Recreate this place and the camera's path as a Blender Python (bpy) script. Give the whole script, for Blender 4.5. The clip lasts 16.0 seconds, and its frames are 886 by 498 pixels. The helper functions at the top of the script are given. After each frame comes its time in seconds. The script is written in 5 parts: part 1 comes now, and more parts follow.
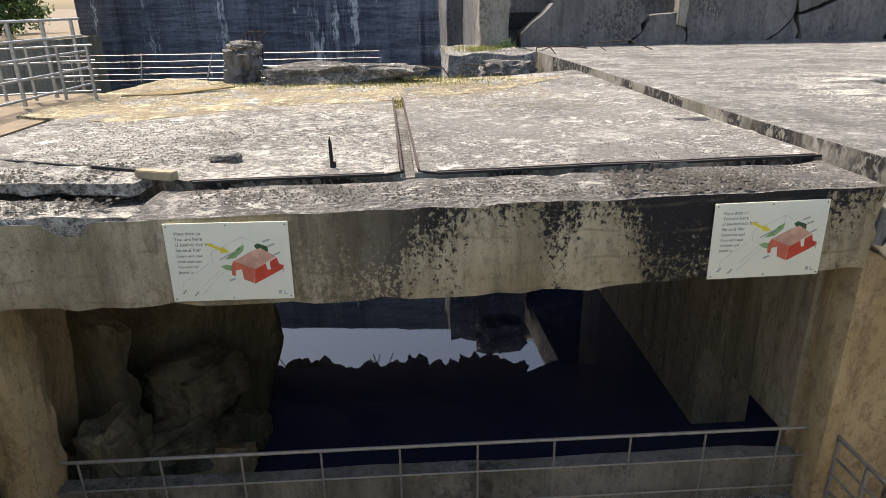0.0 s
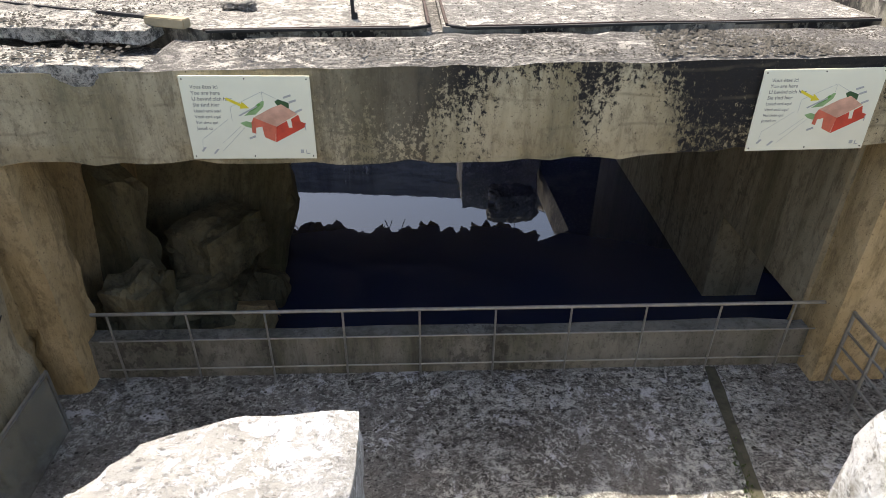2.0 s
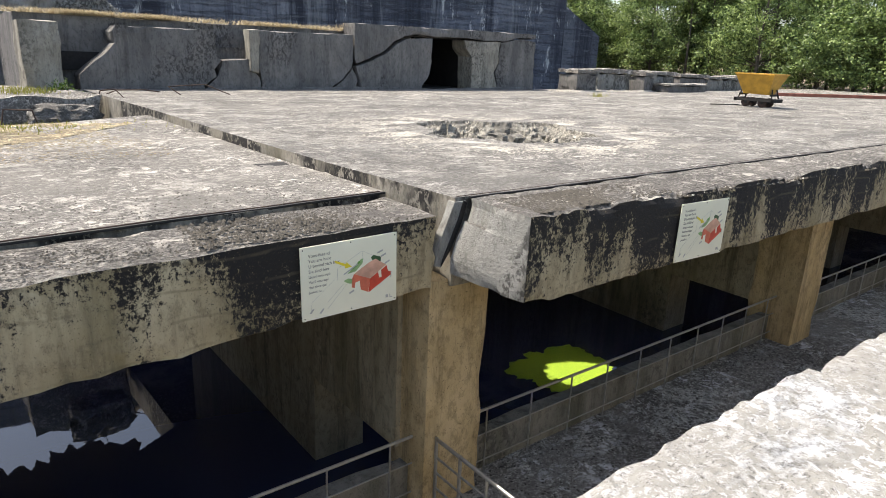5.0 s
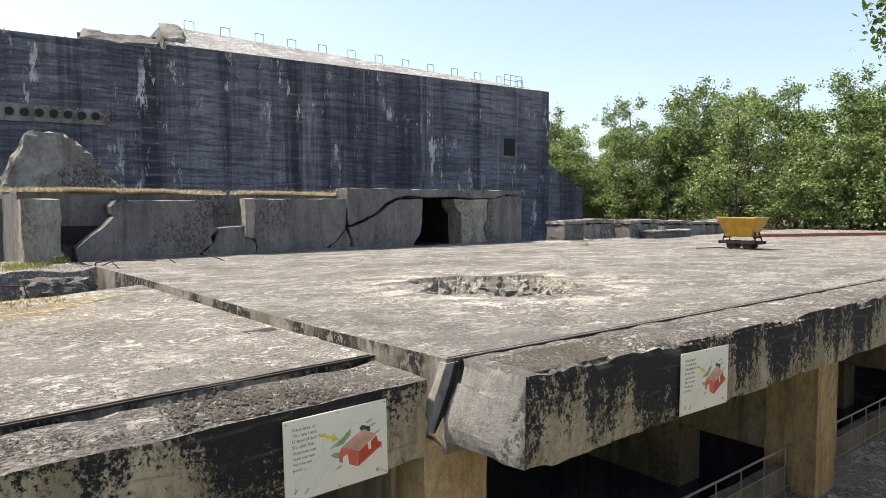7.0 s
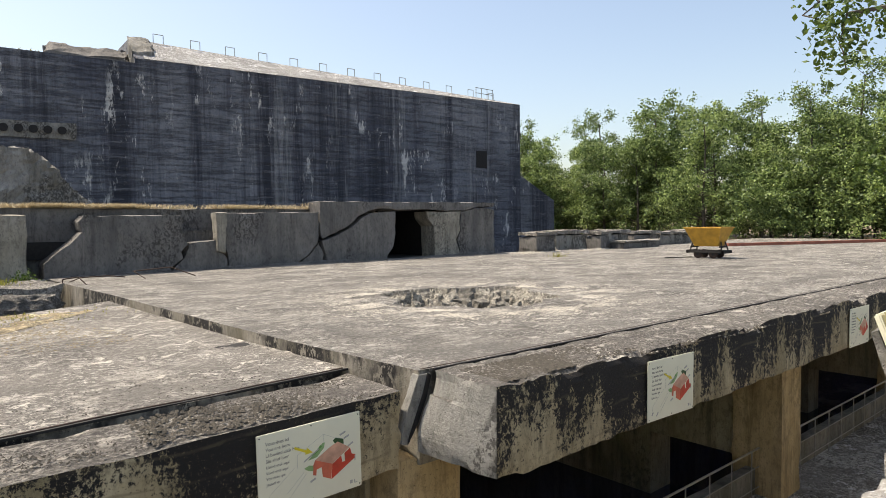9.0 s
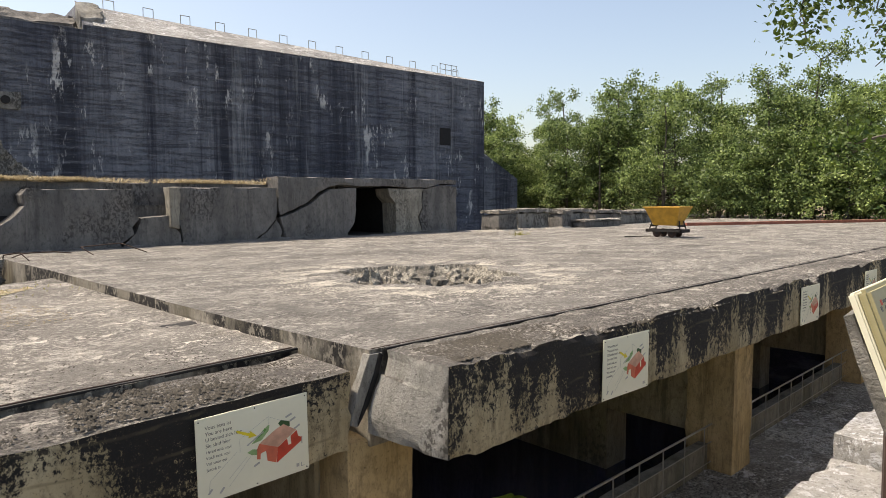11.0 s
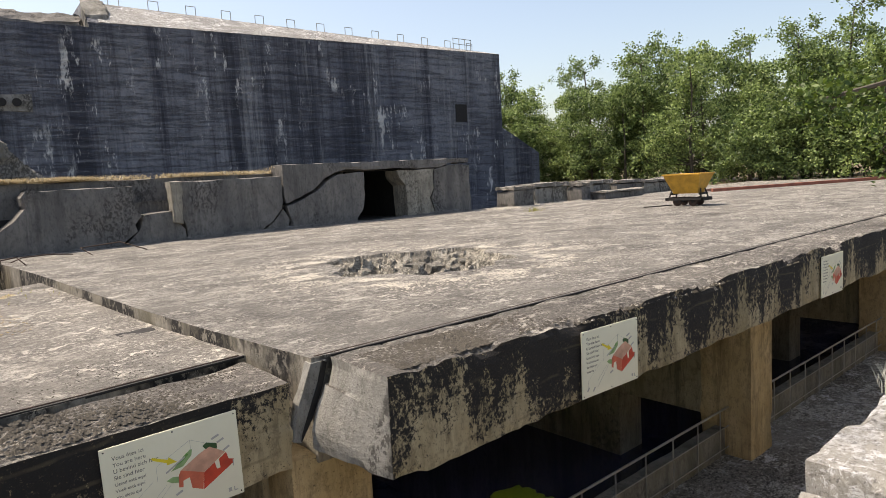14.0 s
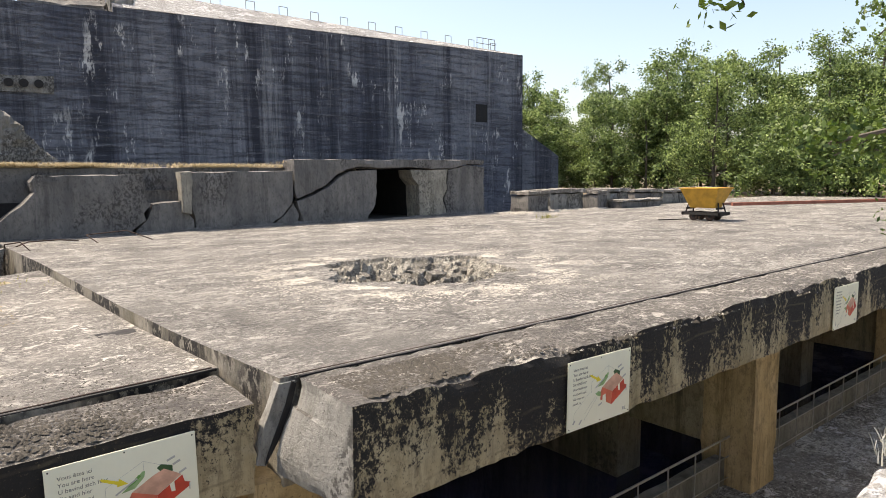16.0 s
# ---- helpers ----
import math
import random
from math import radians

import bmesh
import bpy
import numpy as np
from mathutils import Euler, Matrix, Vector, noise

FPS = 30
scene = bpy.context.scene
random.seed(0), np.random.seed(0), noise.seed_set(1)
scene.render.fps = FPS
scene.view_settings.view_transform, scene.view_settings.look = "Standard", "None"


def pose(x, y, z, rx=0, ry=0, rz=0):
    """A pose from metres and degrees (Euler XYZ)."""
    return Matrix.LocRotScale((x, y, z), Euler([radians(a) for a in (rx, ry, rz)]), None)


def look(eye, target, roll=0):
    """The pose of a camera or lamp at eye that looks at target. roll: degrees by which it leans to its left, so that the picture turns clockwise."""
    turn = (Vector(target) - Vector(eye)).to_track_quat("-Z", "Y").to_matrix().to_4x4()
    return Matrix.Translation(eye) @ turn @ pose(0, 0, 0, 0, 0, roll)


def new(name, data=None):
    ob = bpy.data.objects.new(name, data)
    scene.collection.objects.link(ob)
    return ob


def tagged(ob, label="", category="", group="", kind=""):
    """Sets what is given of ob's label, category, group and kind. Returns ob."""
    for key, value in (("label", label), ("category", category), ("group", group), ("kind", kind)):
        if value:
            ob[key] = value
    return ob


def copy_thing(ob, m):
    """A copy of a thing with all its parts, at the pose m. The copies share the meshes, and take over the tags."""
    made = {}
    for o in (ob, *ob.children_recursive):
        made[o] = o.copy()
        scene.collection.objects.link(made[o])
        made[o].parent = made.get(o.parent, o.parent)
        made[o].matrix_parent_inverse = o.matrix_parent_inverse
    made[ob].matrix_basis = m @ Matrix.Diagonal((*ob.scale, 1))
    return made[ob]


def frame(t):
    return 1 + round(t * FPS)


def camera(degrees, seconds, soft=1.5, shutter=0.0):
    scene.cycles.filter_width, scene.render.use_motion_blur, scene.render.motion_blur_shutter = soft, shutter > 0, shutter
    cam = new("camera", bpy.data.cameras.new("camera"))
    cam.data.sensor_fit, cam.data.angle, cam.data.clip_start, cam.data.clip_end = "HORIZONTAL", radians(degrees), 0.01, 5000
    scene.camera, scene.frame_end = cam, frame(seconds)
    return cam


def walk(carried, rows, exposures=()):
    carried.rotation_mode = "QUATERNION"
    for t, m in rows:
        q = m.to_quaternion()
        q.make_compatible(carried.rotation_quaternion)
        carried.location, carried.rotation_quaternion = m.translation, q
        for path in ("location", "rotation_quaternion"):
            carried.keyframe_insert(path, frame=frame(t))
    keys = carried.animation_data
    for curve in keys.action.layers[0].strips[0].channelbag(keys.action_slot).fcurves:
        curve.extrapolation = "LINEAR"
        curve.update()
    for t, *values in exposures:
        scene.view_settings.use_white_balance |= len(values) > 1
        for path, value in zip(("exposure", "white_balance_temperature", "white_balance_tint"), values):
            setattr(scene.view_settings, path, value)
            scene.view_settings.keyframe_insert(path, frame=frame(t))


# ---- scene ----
cam = camera(68.5, 16.0, 0.6)

PATH = [
    (0, (-4.405, -4.136, 1.349), (-4.302, -2.269, 0.641), -0.8),
    (0.5, (-4.477, -4.061, 1.311), (-4.458, -2.248, 0.465), -0.7),
    (1, (-4.55, -4.012, 1.264), (-4.533, -2.237, 0.343), -0.1),
    (1.5, (-4.561, -3.981, 1.249), (-4.534, -2.26, 0.231), 0.5),
    (2, (-4.562, -4.015, 1.255), (-4.489, -2.325, 0.188), 0.5),
    (2.5, (-4.502, -4.038, 1.304), (-4.306, -2.363, 0.229), 0.5),
    (3, (-4.408, -3.963, 1.352), (-3.923, -2.285, 0.377), 0.5),
    (3.5, (-4.381, -3.885, 1.342), (-3.628, -2.248, 0.474), 0.4),
    (4, (-4.382, -3.878, 1.327), (-3.439, -2.282, 0.576), 0.3),
    (4.5, (-4.351, -3.964, 1.323), (-3.233, -2.437, 0.678), 1.1),
    (4.7, (-4.27, -3.985, 1.353), (-3.114, -2.475, 0.733), 1.8),
    (6.8, (-3.975, -3.856, 1.441), (-2.734, -2.296, 1.287), 0.2),
    (7, (-4.005, -3.894, 1.443), (-2.766, -2.328, 1.325), -0.2),
    (7.5, (-4.052, -3.956, 1.461), (-2.814, -2.388, 1.378), -0.5),
    (8, (-4.054, -3.962, 1.464), (-2.783, -2.42, 1.387), 0.3),
    (8.5, (-4.054, -3.973, 1.465), (-2.767, -2.444, 1.382), -0.1),
    (9, (-4.055, -4.0, 1.46), (-2.753, -2.484, 1.378), -0.7),
    (9.5, (-4.058, -4.018, 1.462), (-2.724, -2.531, 1.364), -0.6),
    (9.7, (-4.067, -4.017, 1.427), (-2.717, -2.545, 1.325), -0.2),
    (11.8, (-3.642, -3.87, 1.437), (-2.251, -2.443, 1.272), -0.5),
    (12, (-3.608, -3.909, 1.456), (-2.214, -2.483, 1.302), -0.7),
    (12.5, (-3.459, -3.945, 1.459), (-2.057, -2.528, 1.289), 0.7),
    (13, (-3.239, -3.977, 1.473), (-1.938, -2.471, 1.275), 1.0),
    (13.5, (-3.004, -3.959, 1.457), (-1.723, -2.44, 1.228), -0.2),
    (14, (-2.799, -3.961, 1.482), (-1.499, -2.456, 1.267), -3.3),
    (14.5, (-2.651, -3.957, 1.515), (-1.38, -2.436, 1.245), -1.5),
    (15, (-2.46, -3.988, 1.555), (-1.279, -2.41, 1.216), -0.6),
    (15.5, (-2.353, -3.893, 1.607), (-1.112, -2.352, 1.317), -2.5),
    (16, (-2.364, -3.933, 1.657), (-1.106, -2.394, 1.434), -0.6),
]
walk(cam, [(t, look(e, g, r)) for t, e, g, r in PATH],
     [(0, 0.95, 7000, 12), (1.0, 1.28, 7000, 11), (3.0, 1.34, 7000, 11), (4.7, 1.08, 6900, 10), (7, 0.92, 7200, 10), (8, 0.72, 7300, 10), (9.5, 0.67, 7500, 11), (12.5, 0.57, 7700, 13), (14, 0.66, 7600, 13), (15.5, 0.92, 7500, 13), (16, 0.95, 7500, 13)])

# ---- world and sun ----
SUN_ELEV, SUN_TURN = radians(64), radians(-36)
world = bpy.data.worlds.new("world")
scene.world = world
world.use_nodes = True
wn = world.node_tree
sky = wn.nodes.new("ShaderNodeTexSky")
sky.sky_type, sky.sun_disc = "NISHITA", False
sky.sun_elevation, sky.sun_rotation = SUN_ELEV, SUN_TURN
sky.air_density, sky.dust_density = 1.0, 2.4
wn.links.new(sky.outputs[0], wn.nodes["Background"].inputs[0])
wn.nodes["Background"].inputs[1].default_value = 0.15
sun = new("sun", bpy.data.lights.new("sun", "SUN"))
sun.data.energy, sun.data.angle, sun.data.color = 4.2, radians(0.6), (1.0, 0.95, 0.87)
sun_dir = Vector((math.sin(SUN_TURN) * math.cos(SUN_ELEV), math.cos(SUN_TURN) * math.cos(SUN_ELEV), math.sin(SUN_ELEV)))
sun.matrix_world = look(sun_dir * 60, (0, 0, 0))


# ---- materials ----
class Mat:
    """A small node builder."""

    def __init__(self, name, rough=0.85, metal=0.0):
        self.m = bpy.data.materials.new(name)
        self.m.use_nodes = True
        self.t = self.m.node_tree
        self.b = self.t.nodes["Principled BSDF"]
        self.b.inputs["Roughness"].default_value = rough
        self.b.inputs["Metallic"].default_value = metal
        self.co = self.t.nodes.new("ShaderNodeTexCoord").outputs["Object"]

    def scaled(self, s):
        n = self.t.nodes.new("ShaderNodeMapping")
        n.inputs["Scale"].default_value = s
        self.t.links.new(self.co, n.inputs["Vector"])
        return n.outputs[0]

    def noise(self, scale, stretch=None, detail=5, rough=0.6, lo=0.4, hi=0.6, warp=0.0):
        n = self.t.nodes.new("ShaderNodeTexNoise")
        n.inputs["Scale"].default_value, n.inputs["Detail"].default_value, n.inputs["Roughness"].default_value = scale, detail, rough
        n.inputs["Distortion"].default_value = warp
        self.t.links.new(self.scaled(stretch) if stretch else self.co, n.inputs["Vector"])
        return self.ramp(n.outputs[0], lo, hi)

    def ramp(self, src, lo, hi):
        n = self.t.nodes.new("ShaderNodeMapRange")
        n.inputs[1].default_value, n.inputs[2].default_value = lo, hi
        self.t.links.new(src, n.inputs[0])
        return n.outputs[0]

    def maths(self, op, a, b):
        n = self.t.nodes.new("ShaderNodeMath")
        n.operation = op
        for i, v in enumerate((a, b)):
            if isinstance(v, (int, float)):
                n.inputs[i].default_value = v
            else:
                self.t.links.new(v, n.inputs[i])
        return n.outputs[0]

    def axis(self, k):
        n = self.t.nodes.new("ShaderNodeSeparateXYZ")
        self.t.links.new(self.co, n.inputs[0])
        return n.outputs[k]

    def upness(self, k=2):
        g = self.t.nodes.new("ShaderNodeNewGeometry")
        n = self.t.nodes.new("ShaderNodeSeparateXYZ")
        self.t.links.new(g.outputs["Normal"], n.inputs[0])
        return n.outputs[k]

    def mix(self, fac, a, b, blend="MIX"):
        n = self.t.nodes.new("ShaderNodeMix")
        n.data_type, n.blend_type = "RGBA", blend
        for s, v in ((0, fac), (6, a), (7, b)):
            if isinstance(v, tuple):
                n.inputs[s].default_value = (*v, 1)
            elif isinstance(v, (int, float)):
                n.inputs[s].default_value = v
            else:
                self.t.links.new(v, n.inputs[s])
        return n.outputs[2]

    def rand(self):
        return self.t.nodes.new("ShaderNodeObjectInfo").outputs["Random"]

    def island(self):
        return self.t.nodes.new("ShaderNodeNewGeometry").outputs["Random Per Island"]

    def done(self, colour, bump=None, strength=0.4, dist=0.02, rough=None):
        if isinstance(colour, tuple):
            self.b.inputs["Base Color"].default_value = (*colour, 1)
        else:
            self.t.links.new(colour, self.b.inputs["Base Color"])
        if bump is not None:
            n = self.t.nodes.new("ShaderNodeBump")
            n.inputs["Strength"].default_value, n.inputs["Distance"].default_value = strength, dist
            self.t.links.new(bump, n.inputs["Height"])
            self.t.links.new(n.outputs[0], self.b.inputs["Normal"])
        if rough is not None:
            self.t.links.new(rough, self.b.inputs["Roughness"])
        return self.m


def slab_top(name, light=(0.34, 0.32, 0.285), mid=(0.2, 0.19, 0.18), moss=0.5, crust=0.5, stretch=2.2):
    """Weathered horizontal concrete: grey film, pale worn patches, black moss and pits."""
    k = Mat(name, 0.92)
    c = k.mix(k.noise(0.35, (1, 1.5, 1), 7, 0.62, 0.36, 0.64), mid, light)
    c = k.mix(k.maths("MULTIPLY", k.noise(3.0, None, 8, 0.75, 0.35, 0.65), 0.36), c, tuple(v * 0.55 for v in mid))
    pale = k.maths("MULTIPLY", k.noise(0.9, (1, stretch, 1), 8, 0.7, 0.60 - 0.14 * crust, 0.66 - 0.12 * crust, 0.3), k.noise(9, (1, stretch, 1), 9, 0.85, 0.45, 0.51, 0.4))
    pale = k.maths("MULTIPLY", pale, k.noise(0.16, None, 3, 0.5, 0.40 - 0.1 * crust, 0.56))
    c = k.mix(pale, c, tuple(min(0.75, v * 2.5) for v in light))
    dark = k.maths("MULTIPLY", k.noise(0.45, None, 4, 0.6, 0.56 - 0.16 * moss, 0.62), k.noise(10, (1, 1.7, 1), 8, 0.8, 0.53 - 0.06 * moss, 0.57, 0.5))
    c = k.mix(dark, c, (0.045, 0.04, 0.036))
    c = k.mix(k.maths("MULTIPLY", k.noise(30, None, 4, 0.8, 0.56, 0.63), 0.35 + 0.5 * moss), c, (0.06, 0.052, 0.046))
    pits = k.noise(14, (1, 1.5, 1), 8, 0.85, 0.57, 0.64)
    c = k.mix(k.maths("MULTIPLY", pits, 0.15 + 0.5 * moss), c, tuple(v * 0.32 for v in mid))
    c = k.mix(k.maths("MULTIPLY", k.noise(20, (1, 1.2, 1), 7, 0.85, 0.53, 0.59), k.maths("ADD", 0.15, k.maths("MULTIPLY", k.noise(0.5, None, 5, 0.6, 0.44, 0.56, 0.3), 0.75))), c, tuple(min(0.75, v * 1.8) for v in light))
    worn = k.noise(0.8, (1, stretch, 1), 6, 0.7, 0.42, 0.56, 0.4)
    fleck = k.maths("MULTIPLY", k.noise(15, (1 / stretch, stretch, 1), 10, 0.8, 0.535, 0.555, 0.6), k.maths("ADD", 0.2, k.maths("MULTIPLY", worn, 0.65)))
    c = k.mix(fleck, c, tuple(min(0.78, v * 2.5) for v in light))
    scab = k.maths("MULTIPLY", k.noise(3.4, (1.1 / stretch, stretch, 1), 12, 0.78, 0.56, 0.575, 0.4), k.maths("ADD", 0.12, k.maths("MULTIPLY", worn, 0.75)))
    c = k.mix(scab, c, tuple(min(0.8, v * 3.2) for v in light))
    c = k.mix(k.maths("MULTIPLY", k.noise(24, (0.8, 1.3, 1), 9, 0.8, 0.575, 0.595, 0.5), 0.45 + 0.4 * moss), c, (0.035, 0.031, 0.027))
    h = k.maths("ADD", k.noise(60, None, 5, 0.8, 0.3, 0.7), k.maths("ADD", k.maths("MULTIPLY", pale, 1.2), k.maths("SUBTRACT", k.maths("MULTIPLY", dark, 1.5), k.maths("MULTIPLY", pits, 1.6))))
    return k.done(c, h, 0.8, 0.018)


def face_concrete(name, base=(0.27, 0.235, 0.17), black=0.5, light=(0.40, 0.36, 0.27), green=(0.12, 0.115, 0.06), lines=6.0, streak=0.5, bare=None, columns=False):
    """Board-marked wall concrete with black lichen patches and vertical runs."""
    k = Mat(name, 0.9)
    c = k.mix(k.noise(1.6, (1, 1, 0.6), 8, 0.7, 0.36, 0.64), base, light)
    c = k.mix(k.noise(1.4, (1, 1, 0.16), 6, 0.65, 0.48, 0.68), c, green)
    c = k.mix(k.maths("MULTIPLY", k.noise(9, (1, 1, 0.6), 7, 0.8, 0.5, 0.6), 0.5), c, tuple(v * 0.4 for v in base))
    c = k.mix(k.maths("MULTIPLY", k.noise(2.6, (1, 1, 0.10), 8, 0.8, 0.52, 0.62), streak), c, tuple(v * 0.35 for v in base))
    patch = k.maths("MULTIPLY", k.noise(0.6, (1, 1, 0.6), 6, 0.65, 0.60 - 0.19 * black, 0.66 - 0.18 * black), k.noise(11, (1, 1, 0.75), 9, 0.72, 0.56 - 0.15 * black, 0.585 - 0.13 * black))
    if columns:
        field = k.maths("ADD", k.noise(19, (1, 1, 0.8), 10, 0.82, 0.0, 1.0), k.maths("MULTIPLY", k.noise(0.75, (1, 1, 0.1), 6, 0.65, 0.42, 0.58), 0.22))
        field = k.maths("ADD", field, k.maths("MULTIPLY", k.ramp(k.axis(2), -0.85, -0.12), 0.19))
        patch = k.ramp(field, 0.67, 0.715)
    if bare:
        patch = k.maths("MULTIPLY", patch, k.maths("ADD", 0.12, k.ramp(k.axis(0), *bare)))
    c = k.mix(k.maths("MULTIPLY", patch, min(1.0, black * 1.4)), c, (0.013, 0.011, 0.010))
    c = k.mix(k.noise(38, None, 4, 0.75, 0.60, 0.68), c, tuple(v * 0.25 for v in base))
    w = k.t.nodes.new("ShaderNodeTexWave")
    w.bands_direction = "Z"
    w.inputs["Scale"].default_value, w.inputs["Distortion"].default_value, w.inputs["Detail"].default_value = lines * 0.35, 2.5, 4
    k.t.links.new(k.co, w.inputs["Vector"])
    if columns:
        seam = k.maths("MULTIPLY", k.ramp(w.outputs[0], 0.05, 0.0), k.noise(2.2, None, 4, 0.6, 0.45, 0.62))
        c = k.mix(k.maths("MULTIPLY", seam, 0.45), c, tuple(v * 0.35 for v in base))
    h = k.maths("ADD", k.noise(32, None, 6, 0.75, 0.3, 0.7), k.maths("ADD", k.maths("MULTIPLY", w.outputs[0], 0.12), k.maths("MULTIPLY", patch, 0.6)))
    return k.done(c, h, 0.6, 0.012)


def bunker_mat():
    k = Mat("bunker_concrete", 0.9)
    c = k.mix(k.noise(0.2, (1, 1, 0.4), 8, 0.68, 0.36, 0.64), (0.09, 0.1, 0.13), (0.23, 0.24, 0.265))
    c = k.mix(k.noise(0.42, (1, 1, 0.04), 8, 0.78, 0.47, 0.60), c, (0.042, 0.046, 0.062))
    boards = k.noise(1.5, (0.22, 0.22, 2.6), 10, 0.85, 0.5, 0.57)
    c = k.mix(k.maths("MULTIPLY", boards, 0.6), c, (0.026, 0.029, 0.04))
    c = k.mix(k.maths("MULTIPLY", k.noise(1.8, (0.2, 0.2, 2.2), 9, 0.85, 0.54, 0.62), 0.55), c, (0.28, 0.285, 0.31))
    c = k.mix(k.maths("MULTIPLY", k.noise(0.5, (1, 1, 0.05), 8, 0.8, 0.56, 0.64), 0.6), c, (0.33, 0.34, 0.35))
    runs = k.maths("MULTIPLY", k.noise(1.1, (1, 1, 0.26), 8, 0.8, 0.565, 0.60), k.noise(0.22, None, 3, 0.5, 0.47, 0.54))
    c = k.mix(runs, c, (0.6, 0.6, 0.58))
    c = k.mix(k.maths("MULTIPLY", k.noise(5, None, 6, 0.8, 0.5, 0.64), 0.5), c, (0.04, 0.042, 0.05))
    h = k.maths("ADD", k.maths("MULTIPLY", boards, -1.0), k.noise(6, None, 6, 0.7, 0.3, 0.7))
    return k.done(c, h, 0.7, 0.05)


M_SLAB = slab_top("slab_concrete", (0.165, 0.156, 0.14), (0.115, 0.108, 0.099), 0.4, 0.85, 1.4)
M_SLAB_L = slab_top("left_slab_concrete", (0.225, 0.21, 0.187), (0.15, 0.141, 0.127), 0.75, 0.7, 1.05)
M_MOSSY = slab_top("mossy_concrete", (0.22, 0.205, 0.18), (0.10, 0.09, 0.078), 1.0, 0.35, 1.2)
M_PARAPET = slab_top("bleached_concrete", (0.5, 0.478, 0.432), (0.37, 0.352, 0.318), 0.3, 0.5, 1.0)
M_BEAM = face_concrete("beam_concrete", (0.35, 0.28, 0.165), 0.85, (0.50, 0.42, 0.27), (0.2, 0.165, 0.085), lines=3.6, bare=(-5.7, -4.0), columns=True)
M_KERB = face_concrete("kerb_concrete", (0.19, 0.182, 0.155), 0.35, (0.27, 0.26, 0.225), (0.11, 0.11, 0.075))
M_RUBBLE = face_concrete("mossy_rubble", (0.15, 0.13, 0.08), 0.3, (0.25, 0.215, 0.125), (0.07, 0.066, 0.03), 3)
M_BLOCKEND = face_concrete("grey_concrete", (0.2, 0.194, 0.176), 0.5, (0.29, 0.282, 0.258), (0.135, 0.127, 0.104), 6, 0.5)
M_PILLAR = face_concrete("pillar_concrete", (0.44, 0.325, 0.165), 0.2, (0.6, 0.465, 0.27), (0.24, 0.185, 0.085), 4, 0.65)
M_WALLIN = face_concrete("damp_concrete", (0.3, 0.255, 0.168), 0.3, (0.43, 0.375, 0.26), (0.145, 0.127, 0.066), 4, 0.7)
M_LOWWALL = face_concrete("ruin_concrete", (0.13, 0.125, 0.118), 0.45, (0.205, 0.192, 0.178), (0.108, 0.104, 0.1), 2, 0.45)
M_CREAM = face_concrete("cream_concrete", (0.22, 0.203, 0.167), 0.35, (0.36, 0.333, 0.275), (0.15, 0.136, 0.108), 3)
M_FLOOR = slab_top("court_concrete", (0.33, 0.31, 0.275), (0.13, 0.118, 0.102), 1.0, 0.7, 1.0)
M_BUNKER = bunker_mat()


def plain(name, colour, rough=0.6, metal=0.0, vary=0.25, scale=12.0):
    k = Mat(name, rough, metal)
    dark = tuple(v * (1 - vary) for v in colour)
    return k.done(k.mix(k.noise(scale, None, 5, 0.6, 0.35, 0.65), dark, colour), k.noise(scale * 6, None, 3, 0.6, 0.3, 0.7), 0.15, 0.004)


M_STEEL = plain("galvanised_steel", (0.42, 0.42, 0.40), 0.45, 0.8)
M_RUST = plain("rusty_iron", (0.07, 0.045, 0.035), 0.85, 0.3, 0.5)
# Used for dark iron, and for shade painted into gaps and openings.
M_DARK = plain("dark_iron_and_shade", (0.025, 0.023, 0.022), 0.8, 0.2, 0.4)
M_SIGN = plain("sign_enamel", (0.78, 0.76, 0.60), 0.4, 0, 0.05, 3)
M_PANEL = plain("panel_board", (0.36, 0.325, 0.18), 0.45, 0, 0.06, 4)
M_YELLOW = plain("cart_yellow", (0.55, 0.30, 0.035), 0.6, 0, 0.3, 5)
M_STRAW = plain("dry_straw", (0.36, 0.27, 0.13), 0.9, 0, 0.5, 3)
M_EARTH = plain("dry_earth", (0.22, 0.17, 0.11), 0.95, 0, 0.4, 3)
M_RED = plain("print_red", (0.62, 0.06, 0.03), 0.5, 0, 0.3, 9)
M_GREEN = plain("print_green", (0.12, 0.33, 0.06), 0.5, 0, 0.3, 9)
M_DKGREEN = plain("print_dark_green", (0.03, 0.09, 0.03), 0.5, 0, 0.2, 9)
M_INK = plain("print_ink", (0.10, 0.10, 0.09), 0.5, 0, 0.1, 9)
M_PYEL = plain("print_yellow", (0.75, 0.6, 0.03), 0.5, 0, 0.1, 9)


def water_mat():
    k = Mat("still_water", 0.015)
    k.b.inputs["IOR"].default_value = 1.72
    return k.done((0.026, 0.036, 0.078), k.noise(3, None, 3, 0.5, 0.2, 0.8), 0.012, 0.02)


M_WATER = water_mat()


def leaf_mat(name, a, b):
    k = Mat(name, 0.55)
    c = k.mix(k.island(), a, b)
    out = k.done(c)
    tr = k.t.nodes.new("ShaderNodeBsdfTranslucent")
    k.t.links.new(c, tr.inputs[0])
    ms = k.t.nodes.new("ShaderNodeMixShader")
    ms.inputs[0].default_value = 0.32
    k.t.links.new(k.b.outputs[0], ms.inputs[1])
    k.t.links.new(tr.outputs[0], ms.inputs[2])
    k.t.links.new(ms.outputs[0], k.t.nodes["Material Output"].inputs[0])
    return out


